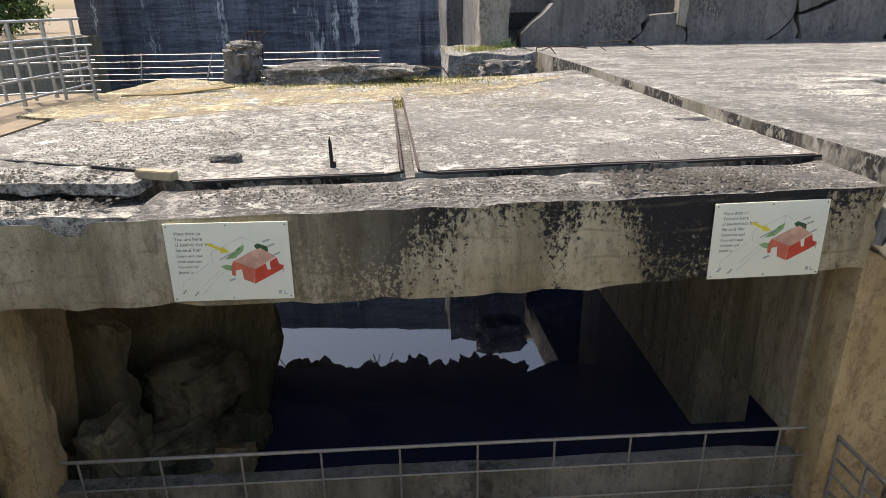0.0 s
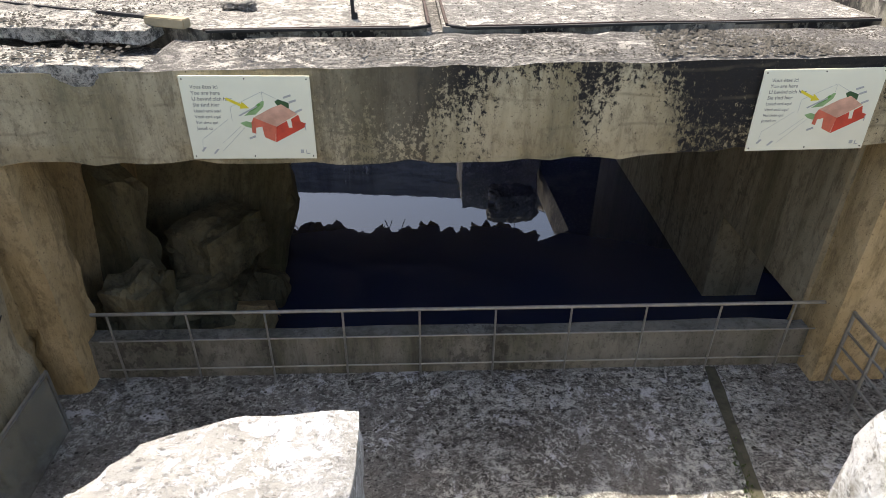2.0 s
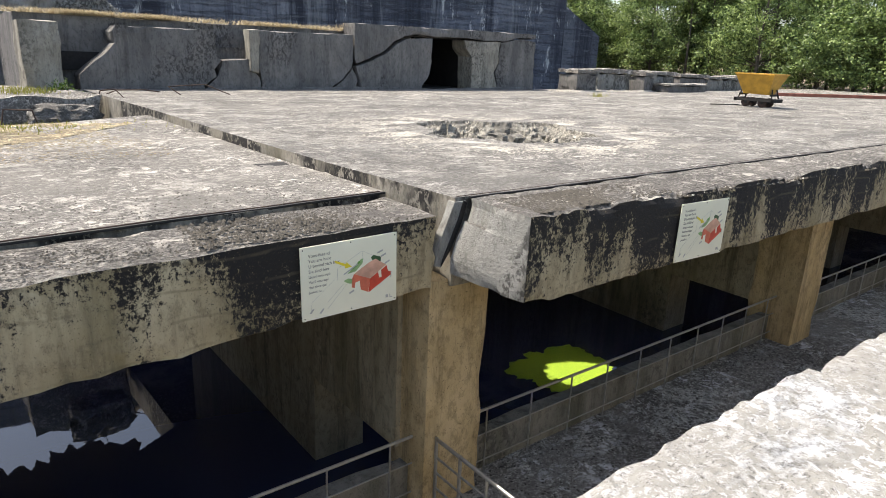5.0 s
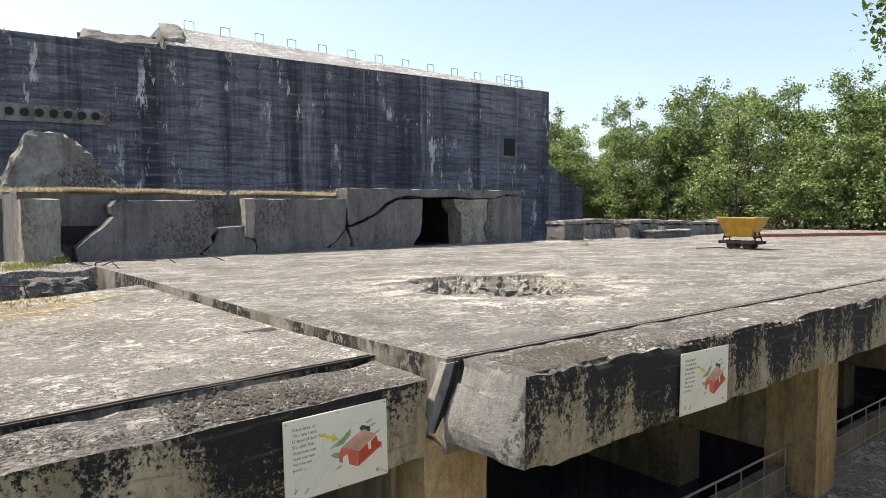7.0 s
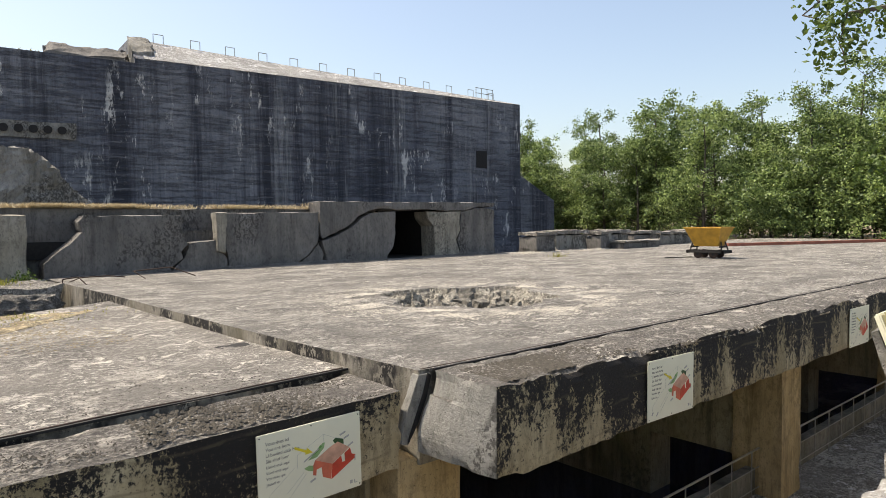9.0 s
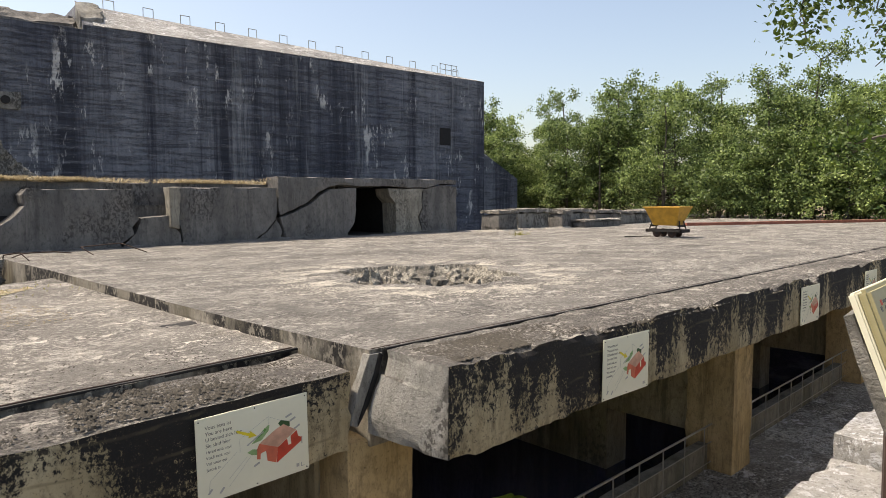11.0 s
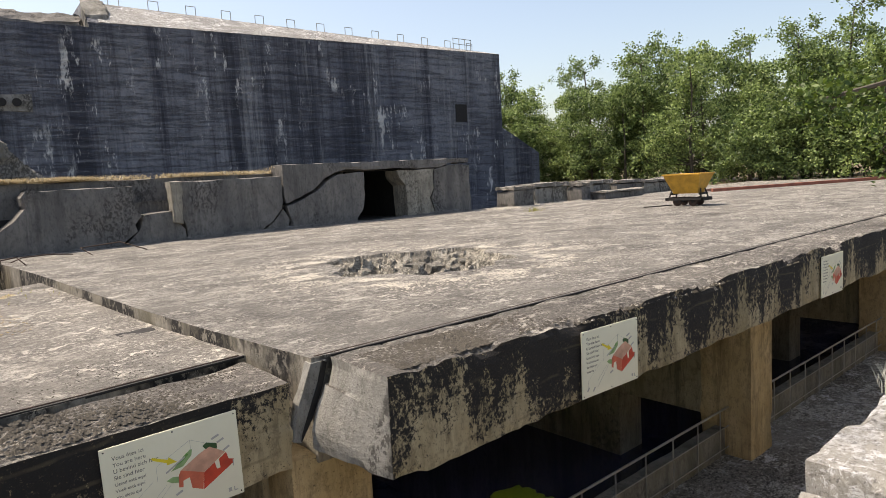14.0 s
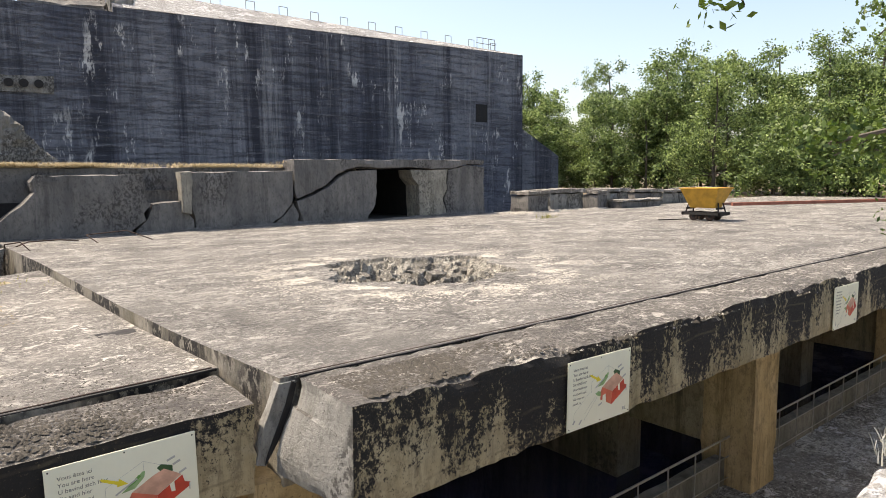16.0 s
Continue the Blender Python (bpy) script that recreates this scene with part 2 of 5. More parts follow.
# Per-leaf colours span shaded gaps to sunlit leaves, so crown contrast is painted in.
M_LEAF = leaf_mat("leaf_green", (0.02, 0.05, 0.014), (0.29, 0.39, 0.13))
M_LEAF2 = leaf_mat("leaf_light_green", (0.028, 0.062, 0.016), (0.38, 0.49, 0.165))
# Near leaves carry their backlit darkness in the colour.
M_LEAFN = leaf_mat("leaf_near", (0.025, 0.06, 0.01), (0.11, 0.17, 0.025))
M_BARK = plain("bark", (0.11, 0.095, 0.075), 0.9, 0, 0.5, 6)


# ---- builders ----
def finish(name, bm, material, smooth=False, top=None, ends=None):
    me = bpy.data.meshes.new(name)
    if top is not None:
        bm.normal_update()
        for f in bm.faces:
            f.material_index = 1 if f.normal.z > 0.6 else (2 if ends is not None and f.normal.x < -0.6 else 0)
    bm.to_mesh(me)
    bm.free()
    me.materials.append(material)
    if top is not None:
        me.materials.append(top)
    if ends is not None:
        me.materials.append(ends)
    if smooth:
        me.polygons.foreach_set("use_smooth", [True] * len(me.polygons))
    return new(name, me)


def part(name, bm, material, parent, label="", smooth=False, side=None):
    ob = finish(name, bm, material, smooth) if side is None else finish(name, bm, side, smooth, material)
    ob.parent = parent
    return tagged(ob, label)


def thing(name, at, label, category, group="", kind="", turn=0.0):
    ob = new(name)
    ob.empty_display_size = 0.2
    ob.matrix_basis = pose(*at, 0, 0, turn)
    return tagged(ob, label, category, group, kind)


def bm_box(bm, lo, hi, m=None):
    vs = [bm.verts.new((x, y, z)) for x in (lo[0], hi[0]) for y in (lo[1], hi[1]) for z in (lo[2], hi[2])]
    for f in ((0, 1, 3, 2), (4, 6, 7, 5), (0, 4, 5, 1), (2, 3, 7, 6), (0, 2, 6, 4), (1, 5, 7, 3)):
        bm.faces.new([vs[i] for i in f])
    if m is not None:
        bmesh.ops.transform(bm, matrix=m, verts=vs)
    return vs


def box(lo, hi, bevel=0.0):
    bm = bmesh.new()
    bm_box(bm, lo, hi)
    if bevel:
        bmesh.ops.bevel(bm, geom=bm.edges[:], offset=bevel, segments=2, affect="EDGES")
    return bm


def prism(points, lo, hi, axis="y"):
    """A closed outline extruded along an axis. points: (x, z) for y, (x, y) for z, (y, z) for x."""
    bm = bmesh.new()
    put = {"y": lambda p, d: (p[0], d, p[1]), "z": lambda p, d: (p[0], p[1], d), "x": lambda p, d: (d, p[0], p[1])}[axis]
    a = [bm.verts.new(put(p, lo)) for p in points]
    b = [bm.verts.new(put(p, hi)) for p in points]
    bm.faces.new(a)
    bm.faces.new(b[::-1])
    for i in range(len(a)):
        j = (i + 1) % len(a)
        bm.faces.new((a[j], a[i], b[i], b[j]))
    bmesh.ops.recalc_face_normals(bm, faces=bm.faces[:])
    return bm


def roughen(bm, size, amp, scale=1.5, seed=0.0, chip=0.0):
    """Cuts long edges down to size and pushes the surface by noise; chip bites into the edges."""
    for axis in range(3):
        co = [v.co[axis] for v in bm.verts]
        lo, hi = min(co), max(co)
        n = int((hi - lo) / size)
        for i in range(1, n + 1):
            p, q = Vector((0, 0, 0)), Vector((0, 0, 0))
            p[axis], q[axis] = lo + (hi - lo) * i / (n + 1), 1
            bmesh.ops.bisect_plane(bm, geom=bm.verts[:] + bm.edges[:] + bm.faces[:], plane_co=p, plane_no=q)
    bmesh.ops.triangulate(bm, faces=[f for f in bm.faces if len(f.verts) > 4])
    bm.normal_update()
    edge = {}
    for v in bm.verts:
        sharp = any(len(e.link_faces) == 2 and e.calc_face_angle(0) > 0.6 for e in v.link_edges)
        edge[v] = sharp
    moves = []
    for v in bm.verts:
        p = v.co * scale + Vector((seed, seed * 1.7, -seed))
        d = noise.fractal(p, 1.0, 2.0, 4) * amp
        if edge[v]:
            d -= max(0.0, noise.fractal(p * 1.6 + Vector((9, 3, 5)), 0.8, 2.0, 5) + 0.25) * chip
        moves.append((v, v.normal * d))
    for v, d in moves:
        v.co += d
    return bm


def tube(bm, a, b, r, sides=8, r2=None):
    a, b = Vector(a), Vector(b)
    m = Matrix.Translation((a + b) / 2) @ (b - a).to_track_quat("Z", "Y").to_matrix().to_4x4()
    bmesh.ops.create_cone(bm, cap_ends=True, segments=sides, radius1=r, radius2=r if r2 is None else r2, depth=(b - a).length, matrix=m)
    return bm


def rod(points, r, sides=6):
    bm = bmesh.new()
    for a, b in zip(points, points[1:]):
        tube(bm, a, b, r, sides)
    return bm


def structure(name, bm, material, label, category, smooth=False, top=None, ends=None):
    return tagged(finish(name, bm, material, smooth, top, ends), label, category, "", "structure")


# ---- ground, water and the big structure ----
WATER, COURT = -4.4, -3.68


def ground_sheet():
    bm = bmesh.new()
    xs = [-900, -200, -60, -30, -22, 46, 90, 220, 900]
    ys = [-900, -200, -40, -12, -3.45, 40, 70, 130, 300, 900]
    grid = {(i, j): bm.verts.new((x, y, -0.14)) for i, x in enumerate(xs) for j, y in enumerate(ys)}
    for i in range(len(xs) - 1):
        for j in range(len(ys) - 1):
            if i == 4 and j == 4:
                continue
            bm.faces.new((grid[i, j], grid[i + 1, j], grid[i + 1, j + 1], grid[i, j + 1]))
    return bm


structure("ground", ground_sheet(), M_EARTH, "dry earth and trodden grass around the ruin", "ground")
structure("water", box((-21.8, 1.5, WATER - 0.4), (45.8, 33.0, WATER)), M_WATER, "still dark water in the flooded basement", "water")
structure("court_floor", box((-9.3, -3.0, COURT - 0.9), (45.8, 1.34, COURT)), M_FLOOR, "damp grey concrete floor of the sunken court", "floor")
structure("kerb", roughen(box((-8.9, 1.3, COURT - 0.8), (45.8, 1.5, -3.18)), 0.5, 0.012, 2, 3, 0.03), M_KERB, "low concrete upstand along the water's edge", "kerb")
structure("retaining_wall", box((-9.3, -3.52, -4.6), (46, -2.9, -0.35)), M_WALLIN, "concrete retaining wall below the footpath", "wall")
structure("wall_west", roughen(box((-9.6, -3.4, -4.7), (-8.38, 12, -0.5)), 0.6, 0.05, 0.9, 2, 0.05), M_PILLAR, "stained yellowish concrete side wall of the court", "wall")
structure("wall_east", box((45.8, -3.4, -4.7), (46.3, 40, -0.15)), M_WALLIN, "concrete end wall of the basement", "wall")
structure("wall_pit_west", box((-22.2, 1.3, -5.2), (-21.8, 40, -0.15)), M_WALLIN, "concrete wall of the pit", "wall")


def side_wall(name, x, y0, front):
    """A lengthwise wall under the roof slab with a passage near its front and a pillar at its end."""
    bm = bmesh.new()
    bm_box(bm, (x - 0.4, y0 + 2.55, -5), (x + 0.4, 9.4 if front < 1 else 17.3, -0.96))
    bm_box(bm, (x - 0.4, y0 + 0.5, -3.05), (x + 0.4, y0 + 2.55, -0.96))
    structure(name, roughen(bm, 1.2, 0.015, 1.1, x), M_WALLIN, "stained lengthwise concrete wall standing in the water", "wall")


side_wall("wall_bay_1", -0.02, 1.0, 0)
side_wall("wall_bay_2", 8.6, 1.0, 1)
side_wall("wall_bay_3", 17.2, 1.0, 1)
structure("pillar_1", roughen(box((-0.36, 1.02, -5), (0.45, 1.75, -0.86)), 0.22, 0.02, 1.6, 1, 0.06), M_PILLAR, "yellowish weathered concrete pillar with a chipped edge", "pillar")
for i, x in enumerate((8.53, 17.1, 25.7)):
    structure("pillar_%d" % (i + 2), roughen(box((x - 0.42, 0.84, -5), (x + 0.42, 1.75, -0.9)), 0.3, 0.012, 1.6, i, 0.03), M_PILLAR, "yellowish concrete pillar under the roof beam", "pillar")

M_BEAMTOP = slab_top("beam_top_concrete", (0.18, 0.167, 0.147), (0.10, 0.09, 0.08), 1.25, 0.4, 1.3)

M_SLABSIDE = face_concrete("slab_edge_concrete", (0.22, 0.2, 0.16), 0.85, (0.33, 0.3, 0.25), (0.12, 0.105, 0.07))
# roof slab of the right-hand bays
HX, HY, HR = 4.72, 5.35, 1.68


def crater():
    bm = bmesh.new()
    n = 130
    x0, x1, y0, y1 = HX - 2.5, HX + 2.5, HY - 2.5, HY + 2.5
    grid = {}
    for i in range(n + 1):
        for j in range(n + 1):
            x, y = x0 + (x1 - x0) * i / n, y0 + (y1 - y0) * j / n
            d = Vector((x - HX, y - HY))
            a = math.atan2(d.y, d.x)
            wob = noise.fractal(Vector((math.cos(a) * 1.4, math.sin(a) * 1.4, 2)), 0.8, 2, 4)
            r = d.length / (HR * (1 + 0.28 * wob))
            z = 0.0
            edge = min(i, j, n - i, n - j) / 6
            if r < 1:
                k = 1 - r
                lump = noise.cell(Vector((x * 2.6 + y, y * 3.1 - x * 0.7, 1))) + 0.8 * noise.cell(Vector((x * 6.0, y * 5.2 + x, 5)))
                z = -0.04 - 0.36 * min(1, k * 2.4) ** 0.7 + 0.15 * lump * min(1, k * 5) + 0.09 * noise.fractal(Vector((x * 3, y * 3, 1)), 0.7, 2, 5) * min(1, k * 6)
            elif edge > 0:
                z = 0.008 * noise.fractal(Vector((x * 2, y * 2, 4)), 0.9, 2, 5) * min(1, edge)
            grid[i, j] = (bm.verts.new((x, y, z)), r)
    for i in range(n):
        for j in range(n):
            q = [grid[i, j], grid[i + 1, j], grid[i + 1, j + 1], grid[i, j + 1]]
            mid = sum((c[0].co for c in q), Vector()) / 4
            frayed = 0.35 * noise.fractal(mid * 2.2, 0.8, 2, 4)
            across, deep = 0.76 * (mid.x - 3.98) - 0.65 * (mid.y - 4.62), 0.65 * (mid.x - 3.98) + 0.76 * (mid.y - 4.62)
            gap = (across / 0.95) ** 2 + (deep / 0.52) ** 2 + frayed
            reach = sum(c[1] for c in q) / 4
            if reach > 0.97 or gap > 1:
                bm.faces.new([c[0] for c in q])
    return bm


roof = thing("roof_slab", (0, 0, 0), "broad weathered concrete roof slab with a shell crater", "roof slab", "", "structure")
cut = (HX - 2.5, HX + 2.5, HY - 2.5, HY + 2.5)
bm = prism([(-0.1, 1.0), (cut[0], 0.97), (cut[0], 17.4), (-0.66, 17.4), (-0.62, 16.3), (-0.42, 11.0), (-0.32, 5.2), (-0.25, 3.3)], -0.95, 0, "z")
part("slab_body", bm, M_SLAB, roof, side=M_SLABSIDE)
part("slab_body", prism([(cut[1], 0.95), (46, 0.86), (46, 17.4), (cut[1], 17.4)], -0.95, 0, "z"), M_SLAB, roof, side=M_SLABSIDE)
part("slab_body", prism([(cut[0], 0.97), (cut[1], 0.95), (cut[1], cut[2]), (cut[0], cut[2])], -0.95, 0, "z"), M_SLAB, roof, side=M_SLABSIDE)
part("slab_body", prism([(cut[0], cut[3]), (cut[1], cut[3]), (cut[1], 17.4), (cut[0], 17.4)], -0.95, 0, "z"), M_SLAB, roof, side=M_SLABSIDE)
M_CRATER = slab_top("broken_concrete", (0.2, 0.187, 0.158), (0.125, 0.116, 0.1), 0.6, 0.9, 1.0)
bowl = part("crater", crater(), M_SLAB, roof, "broken funnel-shaped shell crater")
bowl.data.materials.append(M_CRATER)
for f in bowl.data.polygons:
    f.material_index = 1 if f.center.z < -0.02 else 0
def roof_beam(x0, x1, size):
    """Front beam between two x, its top edge crumbled and its broken end cut back below."""
    back = [0.92 - 0.003 * x0, 0.92 - 0.003 * x1]
    bm = roughen(prism([(x0, 0.02), (x1, 0.02), (x1, back[1]), (x0 + (0.04 if x0 == 0 else 0), back[0])], -0.85, 0, "z"), size, 0.01, 1.5, 5, 0.03)
    for v in bm.verts:
        x, y, z = v.co
        rim = max(0.0, 1 - math.hypot(max(0.0, y - 0.02) / 0.22, z / 0.14))
        if rim > 0 and x > 0.25:
            bite = max(0.0, noise.fractal(Vector((x * 1.1, 3, 1)), 0.9, 2, 5) + 0.12 + 0.25 * noise.noise(Vector((x * 7, y * 5, z * 6))))
            v.co.z -= rim * bite * 0.17
            v.co.y += rim * bite * 0.1
        if x < 0.5:
            v.co.x -= 0.25 * min(1.0, max(0.0, -z - 0.08) / 0.6) * min(1.0, max(0.0, y / 0.9)) * (1 - x / 0.5)
            if z < -0.3:
                v.co.z += 0.1 * max(0.0, y) * (1 - x / 0.5)
        if z < -0.7 and x > 0.3:
            v.co.z += 0.05 * noise.fractal(Vector((x * 0.9, y, 7)), 0.9, 2, 4)
    return bm


BEAM_LABEL = "thick front roof beam with black lichen and a broken corner"
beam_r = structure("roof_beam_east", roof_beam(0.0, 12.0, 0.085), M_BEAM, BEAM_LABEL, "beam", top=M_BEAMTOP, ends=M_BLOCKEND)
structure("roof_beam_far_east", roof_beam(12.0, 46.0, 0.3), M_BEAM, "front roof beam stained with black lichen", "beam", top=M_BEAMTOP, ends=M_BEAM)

M_SLAB_W = slab_top("crumbling_slab_concrete", (0.27, 0.25, 0.217), (0.14, 0.13, 0.115), 1.0, 1.0, 1.05)
# roof slab of the left-hand bay
LZ = -0.14
lslab = thing("roof_slab_west", (0, 0, 0), "cracked sagging concrete roof slab beside a higher slab", "roof slab", "", "structure")
part("slab_body", prism([(-4.33, 1.84), (-2.0, 1.92), (-0.2, 2.12), (-0.33, 4.6), (-0.45, 11.2), (-1.8, 10.4), (-3.1, 9.6), (-4.5, 9.9), (-4.44, 6.9)], -1.0, LZ, "z"), M_SLAB_L, lslab, side=M_SLABSIDE)
part("slab_body", prism([(-9.4, 3.12), (-8.6, 2.75), (-6.75, 1.98), (-6.4, 1.75), (-4.47, 1.86), (-4.6, 6.9), (-4.62, 9.95), (-6.0, 9.7), (-8.9, 9.95), (-9.4, 9.95)], -1.0, LZ, "z"), M_SLAB_W, lslab, side=M_SLABSIDE)
bm = roughen(prism([(-8.6, 1.0), (-0.33, 1.0), (-0.27, 2.04), (-2.0, 1.84), (-4.4, 1.76), (-6.6, 1.67), (-6.7, 1.35), (-8.6, 1.25)], -1.05, LZ - 0.03, "z"), 0.2, 0.012, 1.5, 8, 0.06)
for v in bm.verts:
    if v.co.z > -0.6:
        v.co.z += 0.016 * (v.co.x + 0.9) * min(1.0, max(0.0, (1.9 - v.co.y) / 0.7))
    else:
        v.co.z += 0.11 * max(0.0, min(1.0, (v.co.x + 3.0) / 1.6))
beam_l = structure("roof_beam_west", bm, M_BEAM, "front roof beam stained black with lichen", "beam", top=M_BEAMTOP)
structure("west_bank", box((-21.7, -3.4, -5.1), (-9.62, 8.9, -0.18)), M_EARTH, "earth bank at the end of the ruined slab", "ground")

# ruined low wall and the ledge behind it
RY = 17.3
low = thing("ruin_wall", (0, RY, 0), "cracked dark concrete wall with a black doorway", "wall", "", "structure")


def wall_piece(points, seed, back=0.9, rough=0.03, chip=0.06, front=0.0, material=None):
    part("wall_piece", roughen(prism(points, front, back), 0.22, rough, 1.3, seed, chip), material or M_LOWWALL, low)


wall_piece([(-0.66, -0.9), (-0.66, 0.42), (-0.3, 0.72), (0.1, 1.05), (0.32, 1.3), (0.28, 1.62), (0.4, 1.78), (3.2, 1.8), (3.3, 1.5), (3.22, 1.25), (3.38, 0.85), (3.15, 0.62), (3.2, 0.4), (2.85, 0.1), (2.95, -0.9)], 3)
wall_piece([(3.0, -0.9), (2.92, 0.08), (3.28, 0.42), (3.45, 0.9), (4.32, 0.98), (4.42, 0.66), (4.68, 0.36), (4.68, -0.9)], 5)
wall_piece([(4.72, -0.9), (4.72, 0.4), (4.62, 0.7), (4.62, 1.86), (8.2, 1.9), (8.2, 1.1), (8.1, 0.72), (7.75, 0.35), (7.3, 0.05), (7.1, -0.9)], 7)
wall_piece([(7.25, -0.9), (7.45, 0.08), (7.85, 0.35), (8.2, 0.78), (8.4, 0.3), (8.45, -0.9)], 8, front=0.05)
wall_piece([(8.5, -0.9), (8.47, 0.3), (8.32, 0.82), (8.9, 0.98), (9.6, 1.3), (10.1, 1.66), (10.5, 1.86), (11.2, 1.9), (11.72, 1.93), (11.72, 1.0), (11.62, 0.6), (11.3, 0.1), (11.28, -0.9)], 9)
wall_piece([(8.24, 2.3), (8.24, 1.15), (8.32, 0.9), (8.85, 1.07), (9.5, 1.38), (10.0, 1.74), (10.35, 1.93), (10.9, 2.02), (12.0, 2.0), (13.0, 2.02), (14.4, 1.96), (15.6, 1.98), (16.2, 2.12), (17.0, 2.16), (17.4, 2.1), (17.4, 2.34)], 10)
wall_piece([(13.75, -0.9), (13.78, 0.5), (13.75, 1.3), (13.45, 1.6), (13.35, 1.93), (14.4, 1.9), (15.3, 1.93), (15.2, 1.35), (15.25, 1.1), (15.05, 0.7), (15.2, 0.3), (15.15, -0.9)], 12, material=M_CREAM)
wall_piece([(15.2, -0.9), (15.25, 0.3), (15.11, 0.7), (15.31, 1.1), (15.26, 1.35), (15.37, 1.9), (16.2, 2.06), (17.0, 2.08), (17.4, 2.0), (17.5, -0.9)], 14, front=0.04)
part("wall_edge", roughen(prism([(4.3, 0.6), (4.28, 1.86), (4.66, 1.88), (4.6, 0.5)], -0.14, 0.3), 0.15, 0.03, 2, 5, 0.05), M_CREAM, low, "pale broken edge of a wall piece")
part("rubble_foot", roughen(prism([(-0.5, -0.3), (-0.4, 0.05), (4.0, 0.06), (9.0, 0.1), (12.0, 0.04), (17.3, 0.12), (17.3, -0.3)], -0.1, 0.1), 0.25, 0.05, 2.0, 4, 0.05), M_LOWWALL, low, "crumbs along the wall's foot")
part("inner_wall", box((2.7, 0.62, -0.5), (8.5, 0.86, 1.3)), M_LOWWALL, low)
ledge = thing("ruin_ledge", (0, RY + 0.9, 0), "concrete ledge overgrown with dry grass", "ledge", "", "structure")
part("ledge_body", roughen(box((-2.0, 0.03, -0.9), (11.4, 5, 2.05)), 0.8, 0.05, 0.8, 4, 0.1), M_LOWWALL, ledge)
part("ledge_body", roughen(box((14.0, 0.03, -0.9), (17.6, 5, 2.1)), 0.8, 0.05, 0.8, 5, 0.1), M_LOWWALL, ledge)
part("ledge_body", box((11.4, 0.03, 1.98), (14.0, 5, 2.2)), M_LOWWALL, ledge)
part("ledge_body", box((11.4, 4.6, -0.9), (14.0, 5, 1.98)), M_LOWWALL, ledge)

# the great bunker
bunker = thing("bunker", (0, 0, 0), "huge dark board-marked concrete bunker with white lime runs", "bunker", "", "structure")
A, B = Vector((-23.0, 36.7)), Vector((33.9, 30.8))
u = (B - A).normalized()
nrm = Vector((-u.y, u.x))


def along(d, back, z):
    p = A + u * d + nrm * back
    return (p.x, p.y, z)


def bunker_block(d0, d1, profile, step=1.0):
    bm = bmesh.new()
    rows = [[bm.verts.new(along(d, b, z)) for b, z in profile] for d in (d0, d1)]
    for i in range(len(profile)):
        j = (i + 1) % len(profile)
        bm.faces.new((rows[0][i], rows[0][j], rows[1][j], rows[1][i]))
    bm.faces.new(rows[0][::-1])
    bm.faces.new(rows[1])
    bmesh.ops.recalc_face_normals(bm, faces=bm.faces[:])
    return bm


L = (B - A).length
part("wall", bunker_block(0, 29.7, [(0, -6), (0, 10.25), (22, 10.25), (22, -6)]), M_BUNKER, bunker)


def hip(bm):
    """Lowers the roof towards the far end."""
    for v in bm.verts:
        if v.co.z > 10.8:
            v.co.z -= 0.95 * ((Vector(v.co[:2]) - A).dot(u) - 29.7) / (L - 29.7)
    return bm


part("wall", hip(bunker_block(29.7, L, [(0, -6), (0, 10.5), (1.9, 11.95), (6, 12.15), (22, 12.15), (22, -6)])), M_BUNKER, bunker)
bm = bunker_block(L + 0.02, L + 5.6, [(2, -3), (2, 6.2), (4, 6.2), (4, -3)])
for v in bm.verts:
    if v.co.z > 0 and (Vector(v.co[:2]) - A).dot(u) > L + 3:
        v.co.z = 3.2
part("wing_wall", bm, M_BUNKER, bunker)


# ---- exhibits and fixtures (first pass) ----
bm = prism([(-4.72, -2.8), (-5.05, -2.82), (-5.25, -2.9), (-5.4, -3.05), (-5.56, -3.34), (-5.6, -3.75), (-4.72, -3.75)], -0.5, 0.0, "z")
structure("parapet_block_0", roughen(bm, 0.06, 0.010, 4, 7, 0.03), M_PARAPET, "sun-bleached rounded concrete parapet block beside the path", "parapet")
for i, (x0, x1, zt) in enumerate(((-3.38, -0.95, 0.0), (-0.93, 0.3, -0.05), (0.36, 6.3, 0.07), (6.6, 14, 0.03))):
    structure("parapet_block_%d" % (i + 1), roughen(box((x0, -3.75, -0.5), (x1, -2.82, zt)), 0.07, 0.012, 4, i, 0.035), M_PARAPET, "sun-bleached broken concrete parapet block beside the path", "parapet")


def railing(x0, x1, y, z, h, gap):
    s = thing("railing", (x0, y, z), "slim galvanised steel railing at the water's edge", "railing", "railings in the court")
    n = round((x1 - x0) / gap)
    for i in range(n + 1):
        part("post", tube(bmesh.new(), (gap * i, 0, 0), (gap * i, 0, h), 0.012), M_STEEL, s)
    part("top_rail", tube(bmesh.new(), (-0.15, 0, h), (gap * n + 0.3, 0, h), 0.019), M_STEEL, s)
    for k in (0.62, 0.2):
        part("lower_rail", tube(bmesh.new(), (-0.15, 0, h * k), (gap * n + 0.3, 0, h * k), 0.009), M_STEEL, s)
    return s


railing(-7.68, -0.68, 1.22, COURT, 0.915, 0.778)
railing(0.75, 7.9, 1.22, COURT, 0.9, 0.78)
railing(9.2, 17, 1.22, COURT, 0.9, 0.78)


